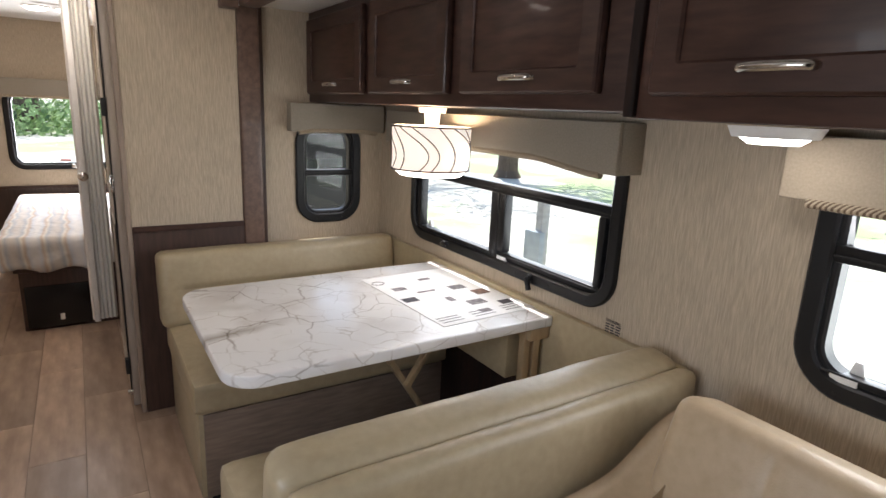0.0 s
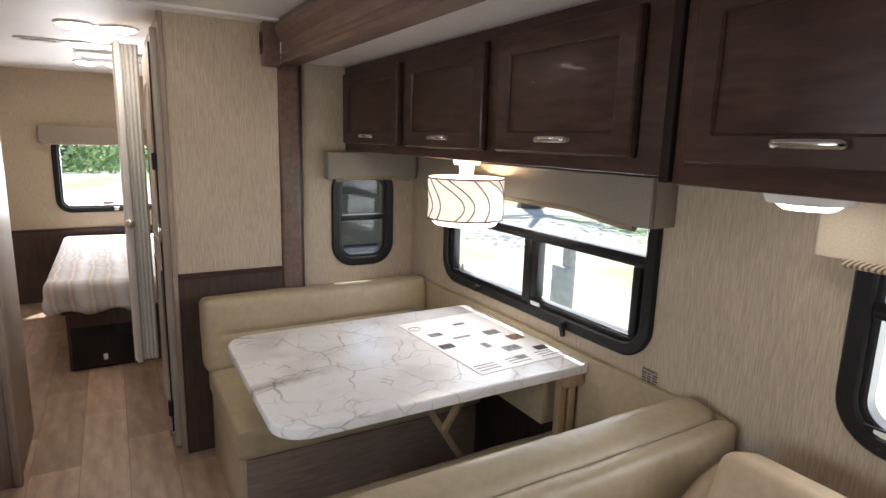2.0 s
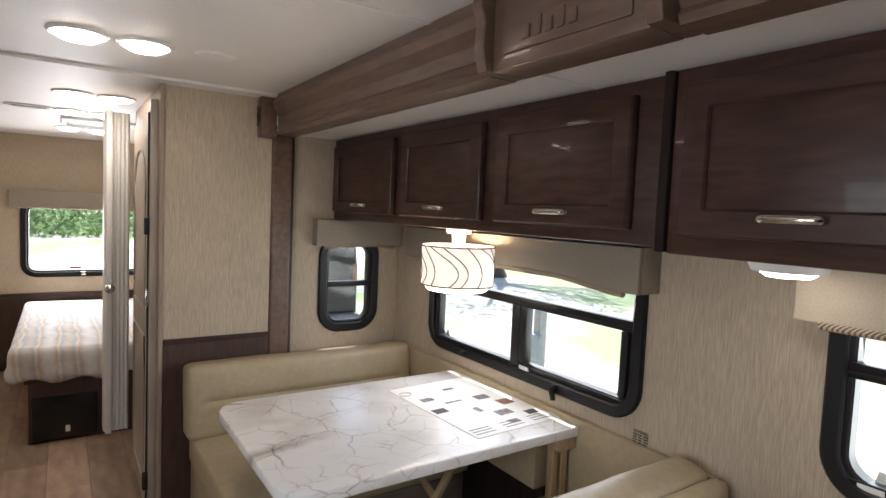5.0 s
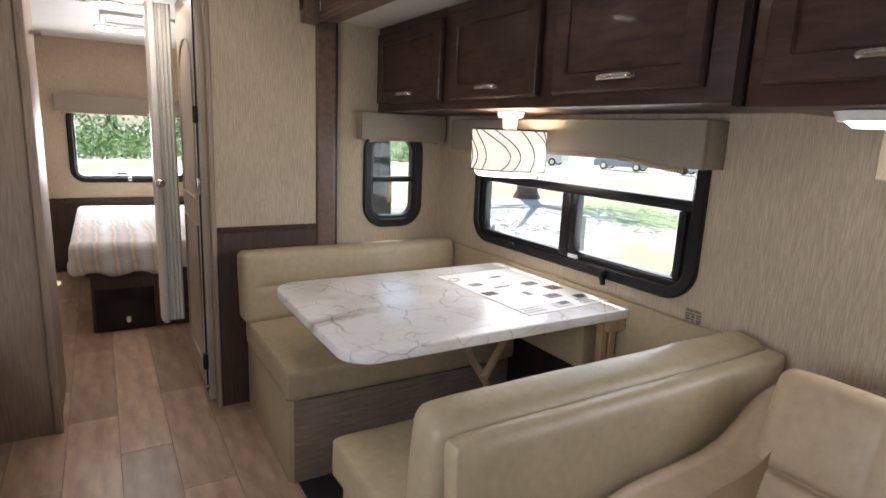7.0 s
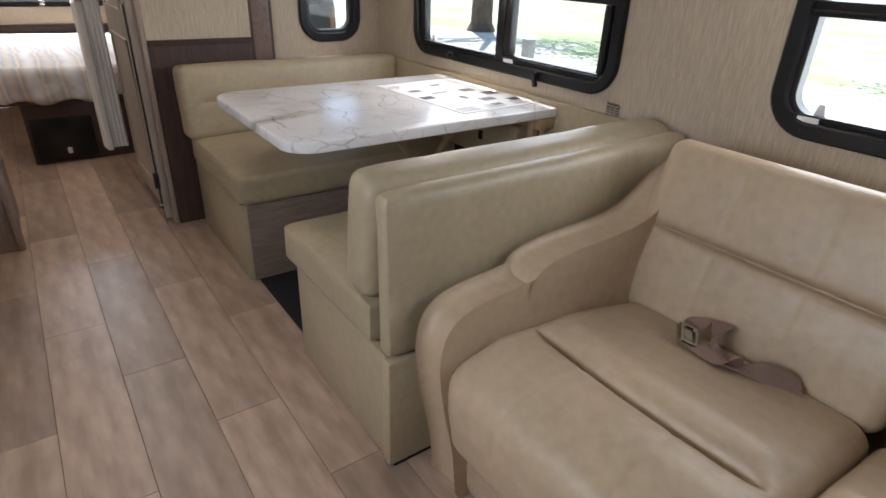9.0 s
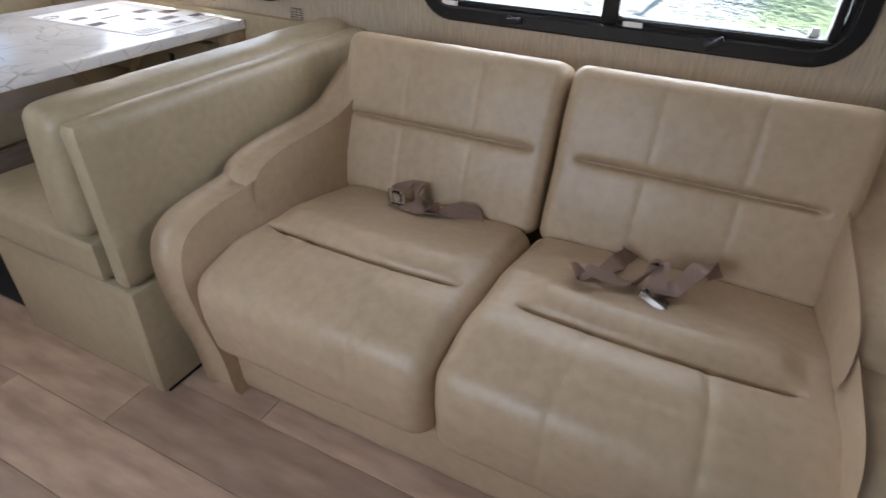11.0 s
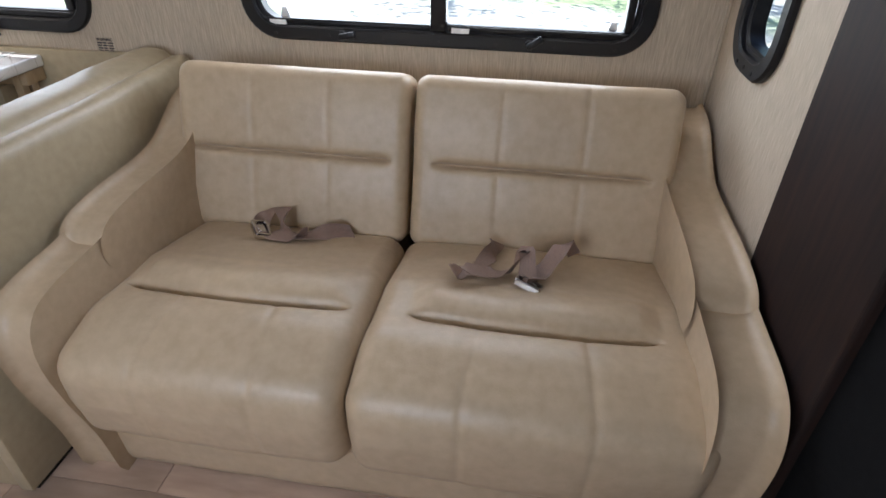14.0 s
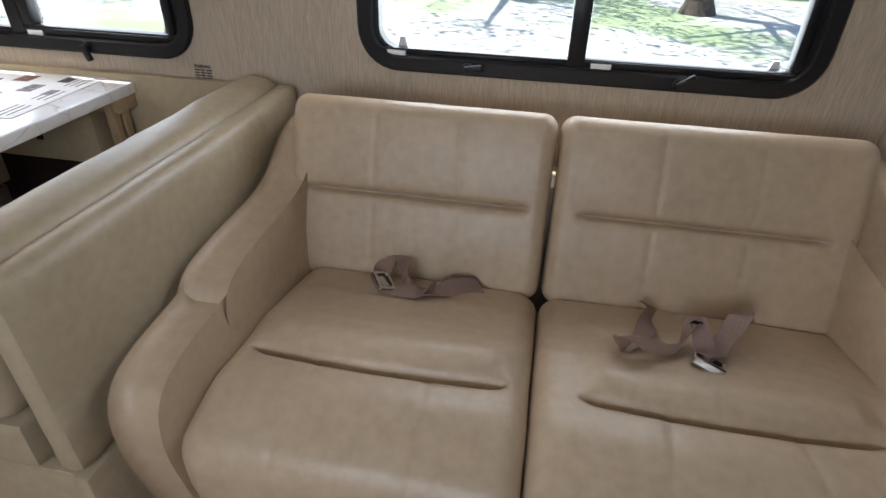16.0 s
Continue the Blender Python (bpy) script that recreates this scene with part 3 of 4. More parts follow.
for root, us, v in ((w1, (1.20, 2.28), 0.915), (w2, (-0.62, 0.42), 0.935)):
    for u in us:
        part("clip", on(ON_RIGHT, (XW, 0, 0), plate([(u - 0.016, v - 0.016), (u + 0.016, v - 0.016), (u + 0.008, v + 0.016), (u - 0.008, v + 0.016)], -0.036, -0.028, 0.001)), PLASTIC, root, "white plastic pane clip")
for root, us, v in ((w1, (1.66,), 0.893), (w2, (0.43, -0.16), 0.913)):
    for u in us:
        part("sticker", on(ON_RIGHT, (XW, 0, 0), box(u - 0.028, u + 0.028, v - 0.008, v + 0.008, 0.004, 0.0125, 0.001)), PAPER, root, "small white label strip")
part("exit_handle", on(ON_REAR, (0, YB, 0), box(0.05, 0.09, 0.815, 0.85, 0.016, 0.03, 0.004)), CHROME, w5)


def valance(name, basis, at, u0, u1, v0, v1, deep, material, label, arch=0.0):
    """A boxed window valance with returns at both ends, its lower edge arched and trimmed with a twisted braid."""
    root = thing(name, label, "valance")
    bm = bmesh.new()
    n = 24
    low = []
    for k in range(n + 1):
        t = k / n
        low.append((u0 + (u1 - u0) * t, v0 + arch * max(0.0, min(1.0, 6 * min(t, 1 - t) - 0.4))))
    outline = low + [(u1, v1), (u0, v1)]
    part("face", on(basis, at, plate(outline, deep - 0.018, deep, 0.004)), material, root)
    for u in (u0, u1 - 0.018):
        part("return", on(basis, at, box(u, u + 0.018, v0, v1, 0.001, deep - 0.019, 0.003)), material, root)
    part("top_board", on(basis, at, box(u0 + 0.019, u1 - 0.019, v1 - 0.016, v1 - 0.001, 0.001, deep - 0.019)), material, root)
    path = [(a, b - 0.004, deep - 0.009) for a, b in low if u0 + 0.03 < a < u1 - 0.03]
    part("braid_trim", on(basis, at, tube(path, 0.013, 10, 0.9)), BRAID, root, "twisted brown and cream braid edging")
    return root


valance("window_valance", ON_RIGHT, (XW, 0, 0), 1.045, 2.50, 1.295, 1.445, 0.115, VALANCE, "taupe padded valance over the dinette window, braid edged", 0.028)
valance("window_valance", ON_RIGHT, (XW, 0, 0), -0.80, 0.588, 1.305, 1.438, 0.115, CREAM, "cream padded valance over the sofa window, braid edged", 0.0)
valance("window_valance", ON_REAR, (0, YE, 0), 1.0, 1.50, 1.325, 1.462, 0.07, VALANCE, "small taupe valance over the end window, braid edged", 0.012)
valance("window_valance", ON_REAR, (0, YB, 0), -0.465, 0.695, 1.425, 1.565, 0.09, VALANCE, "brown valance over the bedroom window", 0.0)

# ---- overhead cabinets ----


def cabinet(name, y0, y1, z0, z1, x0, doors, label, handle_z):
    """An overhead cabinet: body, framed doors with a sunk field, and a bow handle on each."""
    root = thing(name, label, "cabinet", (x0, y0, z0))
    part("body", box(0, XW - 0.002 - x0, 0, y1 - y0, 0, z1 - z0, 0.006), DARK, root)
    for a, b, c, d in doors:
        door = part("door", box(-0.020, -0.0015, a - y0, b - y0, c - z0, d - z0, 0.005), DARK, root)
        s = 0.062
        part("field", box(-0.0175, -0.0165, a - y0 + s, b - y0 - s, c - z0 + s, d - z0 - s), DARK, door)
        lip = on(ON_RIGHT, (0, 0, 0), frame_ring([((a + b) / 2 - y0 + p, (c + d) / 2 - z0 + q) for p, q in rounded_rect(b - a - 0.004, d - c - 0.004, 0.006, 2)],
                                                 [((a + b) / 2 - y0 + p, (c + d) / 2 - z0 + q) for p, q in rounded_rect(b - a - 2 * s, d - c - 2 * s, 0.003, 2)], 0.018, 0.028, 0.005))
        part("frame", lip, DARK, door)
        m = (a + b) / 2 - y0
        hz = handle_z - z0
        path = spline([(-0.026, m - 0.062, hz), (-0.044, m - 0.05, hz), (-0.050, m, hz), (-0.044, m + 0.05, hz), (-0.026, m + 0.062, hz)], 6)
        part("handle", tube(path, 0.0065, 10, 1.3), CHROME, door, "brushed nickel bow handle")
    return root


DZ0, DZ1 = 1.505, 1.845
cabinet("overhead_cabinet", 0.773, YE - 0.002, 1.468, ZS - 0.002, 1.115,
        [(0.855, 1.395, DZ0, DZ1), (1.472, 2.028, DZ0, DZ1), (2.10, 2.735, DZ0, DZ1)], "dark-stained wooden overhead cabinet with three framed doors above the dinette", 1.545)
cabinet("overhead_cabinet", -0.90, 0.742, 1.455, ZS - 0.002, 1.095,
        [(0.21, 0.70, 1.50, 1.845), (-0.34, 0.15, 1.50, 1.845), (-0.88, -0.40, 1.50, 1.845)], "dark-stained wooden overhead cabinet with three framed doors above the sofa", 1.545)
setting("trim", slab([(1.088, 1.458), (1.12, 1.458), (1.12, 1.883), (1.088, 1.883), (1.086, 1.86), (1.086, 1.47)], 0.7445, 0.7705, 0.006), UMBER, "black rubber edge strip between the overhead cabinets", "trim", True)

# ---- lamps ----
lamp = thing("pendant_lamp", "cream drum lamp with dark scrolled lines under the cabinet", "lamp", (1.247, 1.80, 1.467))
part("canopy", cyl((0, 0, -0.002), (0, 0, -0.022), 0.055, 24, 0.05), PLASTIC, lamp)
part("stem", cyl((0, 0, -0.022), (0, 0, -0.07), 0.03, 20, 0.026), PLASTIC, lamp)


def shade_material():
    m = bpy.data.materials.new("lit_cream_shade")
    m.use_nodes = True
    N, L = m.node_tree.nodes, m.node_tree.links
    b = N["Principled BSDF"]
    b.inputs["Base Color"].default_value = (0.80, 0.72, 0.58, 1)
    b.inputs["Roughness"].default_value = 0.7
    b.inputs["Emission Color"].default_value = (1.0, 0.88, 0.74, 1)
    n, r = N.new("ShaderNodeTexNoise"), N.new("ShaderNodeMapRange")
    tc = N.new("ShaderNodeTexCoord")
    n.inputs["Scale"].default_value = 8
    r.inputs["To Min"].default_value, r.inputs["To Max"].default_value = 0.34, 0.54
    L.new(tc.outputs["Object"], n.inputs["Vector"]), L.new(n.outputs["Fac"], r.inputs["Value"]), L.new(r.outputs["Result"], b.inputs["Emission Strength"])
    return m


RS, HS = 0.148, 0.16
sh = bmesh.new()
prev = None
for k in range(48):
    a = 2 * math.pi * k / 48
    ring = [sh.verts.new((q * math.cos(a), q * math.sin(a), z)) for q, z in ((RS, -0.07 - HS), (RS, -0.07), (RS - 0.004, -0.07), (RS - 0.004, -0.07 - HS))]
    if prev:
        for j in range(4):
            sh.faces.new((prev[j], ring[j], ring[(j + 1) % 4], prev[(j + 1) % 4]))
    else:
        first = ring
    prev = ring
for j in range(4):
    sh.faces.new((prev[j], first[j], first[(j + 1) % 4], prev[(j + 1) % 4]))
shade = part("shade", sh, shade_material(), lamp, "cream drum shade with scrolled lines")
part("diffuser", cyl((0, 0, -0.07 - HS - 0.004), (0, 0, -0.07 - HS - 0.022), RS - 0.012, 40, RS - 0.03), glow("lit_diffuser", (1.0, 0.90, 0.76), 4.0), lamp, "white frosted bottom diffuser")
for z in (-0.072, -0.07 - HS + 0.002):
    part("rim", tube([((RS + 0.001) * math.cos(a), (RS + 0.001) * math.sin(a), z) for a in [2 * math.pi * k / 48 for k in range(49)]], 0.0035, 6), DARK, shade)
rng = random.Random(4)
for k in range(13):
    a0, sweep = 2 * math.pi * k / 13 + rng.uniform(-0.2, 0.2), rng.uniform(0.35, 0.9) * rng.choice((-1, 1))
    pts = []
    for j in range(15):
        t = j / 14
        a = a0 + sweep * math.sin(t * math.pi * 0.75)
        pts.append(((RS + 0.001) * math.cos(a), (RS + 0.001) * math.sin(a), -0.075 - (HS - 0.008) * t))
    part("scroll_line", tube(pts, 0.0022, 5), DARK, shade)
bulb = new("lamp_light", bpy.data.lights.new("lamp_light", 'POINT'))
bulb.data.energy, bulb.data.color, bulb.data.shadow_soft_size = 3.0, (1.0, 0.80, 0.58), 0.04
bulb.location = (1.247, 1.80, 1.467 - 0.15)

puck = thing("puck_light", "white under-cabinet puck light, switched on", "lamp", (1.25, 0.535, 1.453))
part("housing", cyl((0, 0, -0.001), (0, 0, -0.022), 0.085, 32, 0.075), PLASTIC, puck)
part("lens", cyl((0, 0, -0.022), (0, 0, -0.034), 0.062, 32, 0.045), PUCKGLOW, puck, "glowing frosted lens")
puck2 = copy_thing(puck, pose(1.25, -0.45, 1.453))
ceil_first = None


def ceiling_light(x, y, z):
    global ceil_first
    if ceil_first is None:
        ceil_first = tagged(new("ceiling_light"), "round white recessed ceiling light, switched on", "lamp", "ceiling lights")
        part("bezel", cyl((0, 0, -0.001), (0, 0, -0.010), 0.090, 32, 0.082), PLASTIC, ceil_first)
        part("lens", cyl((0, 0, -0.010), (0, 0, -0.024), 0.074, 32, 0.050), LAMPGLOW, ceil_first, "glowing warm lens")
        ceil_first.location = (x, y, z)
        return ceil_first
    return copy_thing(ceil_first, pose(x, y, z))


for y, z in ((2.11, ZC), (3.30, ZC - 0.012), (4.02, ZC - 0.012), (5.05, ZC - 0.012)):
    for x in (-0.05, 0.14):
        ceiling_light(x, y, z)
plate_ob = thing("ceiling_cover_plate", "round white blank cover plate on the ceiling", "cover plate", (0.36, 2.09, ZC))
part("disc", cyl((0, 0, -0.001), (0, 0, -0.009), 0.07, 32, 0.06), PLASTIC, plate_ob)
vent = thing("roof_vent", "white framed bedroom roof vent", "vent", (0.12, 4.55, ZC - 0.012))
part("frame", on(Matrix.Diagonal((1, 1, -1, 1)), (0, 0, 0), frame_ring(rounded_rect(0.44, 0.44, 0.03), rounded_rect(0.36, 0.36, 0.02), 0.001, 0.018)), PLASTIC, vent)
part("lid", box(-0.18, 0.18, -0.18, 0.18, -0.010, -0.002, 0.003), PLASTIC, vent)
grille = thing("air_vent", "small oval ceiling air vent", "vent", (-0.25, 4.0, ZC - 0.012))
part("ring", on(Matrix.Diagonal((1, 1, -1, 1)), (0, 0, 0), frame_ring(rounded_rect(0.24, 0.12, 0.058), rounded_rect(0.19, 0.07, 0.034), 0.001, 0.010)), PLASTIC, grille)
for k in range(4):
    part("slat", box(-0.08, 0.08, -0.027 + 0.015 * k, -0.020 + 0.015 * k, -0.008, -0.001), GREYINK, grille)

# ---- dinette ----


def wrinkle(amount, seed):
    def f(x, y, z):
        return amount * (noise.noise(Vector((x * 6 + seed, y * 6, z * 6))) + 0.5 * noise.noise(Vector((x * 15 + seed, y * 15, z * 15))))
    return f


def cushion(sx, sy, sz, r, puff=0.012, seed=0.0, more=None, **k):
    w = wrinkle(0.0035, seed)

    def shape(x, y, z, n):
        u, v, t = 2 * x / sx, 2 * y / sy, 2 * z / sz
        p = puff * max(0, 1 - u * u) ** 0.6 * max(0, 1 - v * v) ** 0.6 * (1 if abs(t) > 0.6 else 0) * (1 if t > 0 else 0.3)
        off = Vector((0, 0, math.copysign(p, z))) + n * w(x, y, z)
        return off + Vector(more(x, y, z)) if more else off
    return pad(sx, sy, sz, r, shape, **k)


def moved(bm, m):
    bm.transform(m)
    return bm


X0, X1 = 0.385, 1.488
far = thing("dinette_bench", "sand vinyl dinette bench seat in front of the end wall", "bench", (X0, 1.95, 0), "dinette benches")
L0 = X1 - X0
part("base", box(0.012, L0, 0.0, 0.70, 0.0, 0.352, 0.008), VINYL, far, "vinyl-covered bench base")
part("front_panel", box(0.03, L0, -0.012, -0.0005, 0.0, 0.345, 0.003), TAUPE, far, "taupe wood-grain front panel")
part("piping", tube([(0.005, -0.002, 0.358), (L0, -0.002, 0.358)], 0.004, 6), SEAM, far)
part("seat_cushion", moved(cushion(L0 + 0.01, 0.72, 0.125, 0.022, 0.012, 1.0, nx=30, ny=24), Matrix.Translation((L0 / 2, 0.315, 0.422))), VINYL, far)


def back_crease(half, depth=0.014):
    def f(x, y, z):
        return (0, 0, -depth * math.exp(-(y / 0.012) ** 2) * (1 if z > 0 else 0) * max(0.0, min(1.0, (half - abs(x)) / 0.03)))
    return f


# local x along the bench, local y up, local z towards the sitter
m = Matrix.Translation((L0 / 2 - 0.01, 0.655, 0.635)) @ Matrix(((1, 0, 0, 0), (0, 0, -1, 0), (0, 1, 0, 0), (0, 0, 0, 1))) @ pose(0, 0, 0, -6, 0, 0)
part("back_cushion", moved(cushion(L0 + 0.03, 0.335, 0.15, 0.035, 0.014, 2.0, back_crease(0.50), nx=44, ny=30), m), VINYL, far)

near = thing("dinette_bench", "sand vinyl dinette bench with its back to the sofa", "bench", (X0 - 0.015, 0.735, 0), "dinette benches")
LN = X1 - X0 + 0.015
part("base", box(0.014, LN, 0.04, 0.62, 0.0, 0.352, 0.008), VINYL, near, "vinyl-covered bench base")
part("lower_panel", box(0.0, LN, 0.0, 0.038, 0.012, 0.362, 0.008), VINYL, near, "padded lower back panel")
part("foot_strip", box(0.02, LN, 0.006, 0.036, 0.0, 0.012), CARPET, near)
part("back_panel", moved(cushion(LN, 0.435, 0.062, 0.026, 0.006, 5.0, nx=30, ny=20, nz=6), Matrix.Translation((LN / 2, 0.035, 0.585)) @ Matrix(((1, 0, 0, 0), (0, 0, -1, 0), (0, 1, 0, 0), (0, 0, 0, 1))) @ pose(0, 0, 0, -2, 0, 0)), VINYL, near, "padded outer back panel")
part("seat_cushion", moved(cushion(LN, 0.585, 0.125, 0.022, 0.012, 3.0, nx=30, ny=24), Matrix.Translation((LN / 2, 0.39, 0.422))), VINYL, near)
m = Matrix.Translation((LN / 2 - 0.004, 0.146, 0.655)) @ Matrix(((-1, 0, 0, 0), (0, 0, 1, 0), (0, 1, 0, 0), (0, 0, 0, 1))) @ pose(0, 0, 0, -7, 0, 0)
part("back_cushion", moved(cushion(LN + 0.012, 0.335, 0.125, 0.042, 0.014, 4.0, back_crease(0.50, 0.010), nx=44, ny=30), m), VINYL, near)

panel = thing("wall_pad", "sand vinyl padded board along the wall under the dinette window", "wall panel", (1.49, 1.7, 0.0), kind="structure")
part("board", box(0.0, 0.028, -0.90, 0.97, 0.0, 0.785, 0.006), VINYL, panel)
# black strip at the aisle, widened so the floor under the table stays in shade
setting("floor_track", box(0.43, 1.488, 1.365, 1.945, -0.002, 0.005, 0.002), CARPET, "black carpet strip, widened between the benches to deepen the table's shade", "floor")

# table
TZ = 0.765
table = thing("dinette_table", "white marble-look laminate dinette table with rounded corners", "table", (0.94, 1.73, 0))
TW, TD = 1.11, 0.82
part("tabletop", moved(plate(rounded_rect(TW, TD, (0.015, 0.10, 0.10, 0.015), 10), TZ - 0.038, TZ, 0.006), Matrix.Identity(4)), MARBLE, table)
part("wall_cleat", box(0.46, 0.548, -0.40, 0.40, TZ - 0.085, TZ - 0.040, 0.004), OAK, table)
part("leg", bar((-0.02, -0.02, TZ - 0.04), (0.40, -0.02, 0.06), 0.034, 0.022), OAK, table, "slanting folding leg")
part("brace", bar((0.37, -0.05, TZ - 0.04), (0.165, -0.05, 0.42), 0.030, 0.020), OAK, table)
part("post", box(0.455, 0.485, -0.375, -0.345, 0.36, TZ - 0.041, 0.003), OAK, table)
part("post", box(0.50, 0.53, -0.375, -0.345, 0.0, TZ - 0.041, 0.003), OAK, table)
part("foot_pad", cyl((0.42, -0.02, 0.0), (0.42, -0.02, 0.04), 0.03, 16), RUBBER, table)
outlet = thing("storage_box", "sand vinyl box on the wall under the table", "box", (1.38, 1.80, 0.0))
part("panel", box(0.0, 0.108, -0.37, 0.33, 0.50, 0.675, 0.006), VINYL, outlet)
# brown panel, coloured very dark to add to the shade under the table
part("lower_panel", box(0.05, 0.108, -0.37, 0.33, 0.0, 0.498, 0.004), UMBER, outlet, "dark brown lower panel that deepens the shade under the table")
part("socket", box(-0.006, 0.0005, -0.16, -0.135, 0.57, 0.61, 0.002), SCREEN, outlet, "small black socket")

# brochure on the table: a sheet with pictures and bars of print
sheet = thing("brochure", "white printed brochure sheet lying on the table", "paper", (1.27, 1.72, TZ + 0.001))
sheet.rotation_euler = (0, 0, radians(3))
part("sheet", box(-0.205, 0.205, -0.31, 0.28, 0, 0.0015), PAPER, sheet, smooth=False)
for x, y, w, h, mm in ((-0.13, 0.10, 0.07, 0.045, GREYINK), (-0.16, -0.03, 0.075, 0.055, INK), (-0.05, 0.03, 0.10, 0.02, GREYINK), (-0.02, -0.09, 0.035, 0.06, GREYINK),
                       (0.05, -0.16, 0.09, 0.06, GREYINK), (0.09, 0.02, 0.085, 0.06, GREYINK), (0.14, -0.07, 0.08, 0.07, BROWNINK), (0.15, -0.21, 0.07, 0.05, INK),
                       (0.02, -0.25, 0.06, 0.04, GREYINK), (0.03, 0.17, 0.07, 0.03, GREYINK)):
    part("picture", box(x - 0.4 * w, x + 0.4 * w, y - 0.4 * h, y + 0.4 * h, 0.0017, 0.0022), mm, sheet, smooth=False)
for k in range(9):
    part("print_bar", box(-0.19 + 0.14 * (k % 3), -0.10 + 0.14 * (k % 3), -0.285 + 0.02 * (k // 3), -0.280 + 0.02 * (k // 3), 0.0017, 0.0021), GREYINK, sheet, smooth=False)
part("round_mark", tube([(-0.17 + 0.026 * math.cos(a), 0.20 + 0.02 * math.sin(a), 0.002) for a in [2 * math.pi * k / 24 for k in range(25)]], 0.0012, 5), GREYINK, sheet)

# warning notice
notice = thing("warning_notice", "small black printed warning notice on the papered wall", "sign", (XW, 1.08, 0.802))
notice.scale = (1, 0.66, 0.8)
font = bpy.data.curves.new("warning_text", 'FONT')
font.body, font.size, font.extrude, font.align_x = "WARNING", 0.019, 0.0004, 'CENTER'
tob = new("warning_text", font)
tob.parent = notice
tob.matrix_basis = Matrix.Translation((-0.0015, 0, 0.018)) @ Matrix(((0, 0, -1, 0), (-1, 0, 0, 0), (0, 1, 0, 0), (0, 0, 0, 1)))
font.materials.append(INK)
for k in range(4):
    for j, (a, b) in enumerate(((-0.046, -0.016), (-0.010, 0.014), (0.019, 0.046))):
        part("print_bar", box(-0.0018, -0.0006, a + 0.004 * ((k + j) % 2), b, 0.007 - 0.011 * k, 0.0125 - 0.011 * k), INK, notice, smooth=False)

# ---- sofa ----
sofa = thing("sofa", "tan leather two-seat jackknife sofa with scrolled arms", "sofa", (0.46, -0.11, 0))
SX, SY = 0.46, -0.11


def seat_shape(seed):
    w = wrinkle(0.0018, seed)

    def f(x, y, z, n):
        # local x from front (-) to back (+); crease at -0.10, bowed towards the front in the middle
        off = Vector((0, 0, 0))
        if z > 0.05:
            if x < -0.17:
                off.z -= 0.036 * ((-0.17 - x) / 0.18) ** 2
            xc = -0.085 - 0.022 * math.cos(y / 0.34 * math.pi / 2)
            fade = max(0.0, min(1.0, (0.29 - abs(y)) / 0.05))
            off.z -= (0.018 * math.exp(-((x - xc) / 0.016) ** 2) + 0.026 * math.exp(-((x - xc) / 0.007) ** 2)) * fade
            off.z += 0.020 * math.exp(-((x - xc - 0.07) / 0.055) ** 2) * fade
            off.z += 0.012 * math.exp(-((x - xc + 0.09) / 0.07) ** 2)
            off.z -= 0.066 * max(0.0, (x - 0.04) / 0.32)
            off.z += 0.008 * (1 - (y / 0.36) ** 2)
        if x < -0.25:
            off.x += 0.022 * max(0.0, -z / 0.14)
            off.x -= 0.006 * math.cos(y / 0.36 * math.pi / 2)
        for s in (-0.115, 0.115):
            if x < -0.10:
                off -= n * 0.0028 * math.exp(-((y - s * (1 + 0.15 * min(1, (-0.10 - x) / 0.2))) / 0.009) ** 2)
        return off + n * w(x, y, z)
    return f


def back_shape(seed):
    w = wrinkle(0.0018, seed)

    def f(x, y, z, n):
        # local x along the sofa, local y up the back, local z to the sitter
        off = Vector((0, 0, 0))
        if z > 0:
            fade = max(0.0, min(1.0, (0.31 - abs(x)) / 0.03))
            off.z -= (0.012 * math.exp(-((y - 0.0025) / 0.014) ** 2) + 0.016 * math.exp(-((y - 0.0025) / 0.006) ** 2)) * fade
            off.z += 0.010 * math.exp(-((y - 0.112) / 0.11) ** 2) + 0.007 * math.exp(-((y + 0.11) / 0.085) ** 2)
            for s in (-0.115, 0.115):
                off.z -= 0.0026 * math.exp(-((x - s) / 0.008) ** 2)
        return off + n * w(x, y, z)
    return f


for k, (yc, wy) in enumerate(((0.264, 0.656), (-0.448, 0.760))):
    part("seat_cushion", moved(pad(0.70, wy, 0.29, 0.055, seat_shape(10.0 + k), nx=132, ny=120, nz=20), Matrix.Translation((0.315, yc - SY, 0.315))), LEATHER, sofa)
for k, (yc, wy) in enumerate(((0.294, 0.716), (-0.440, 0.742))):
    m = Matrix.Translation((1.236 - SX, yc - SY, 0.593)) @ Matrix(((0, 0, -1, 0), (-1, 0, 0, 0), (0, 1, 0, 0), (0, 0, 0, 1))) @ pose(0, 0, 0, -18, 0, 0)
    part("back_cushion", moved(pad(wy - 0.006, 0.50, 0.155, 0.04, back_shape(20.0 + k), nx=110, ny=120, nz=12), m), LEATHER, sofa)
part("base", box(0.04, 0.95, 0.685 - 1.375, 0.685, 0.02, 0.285, 0.012), LEATHER, sofa, "leather-covered sofa base")
part("base_band", moved(cushion(0.05, 1.36, 0.285, 0.02, 0.0, 30.0, nx=6, ny=40, nz=10), Matrix.Translation((0.060, -0.0, 0.155))), LEATHER, sofa, "leather front band")
part("back_frame", box(0.86, 1.02, -0.68, 0.68, 0.02, 0.62, 0.02), LEATHER, sofa)


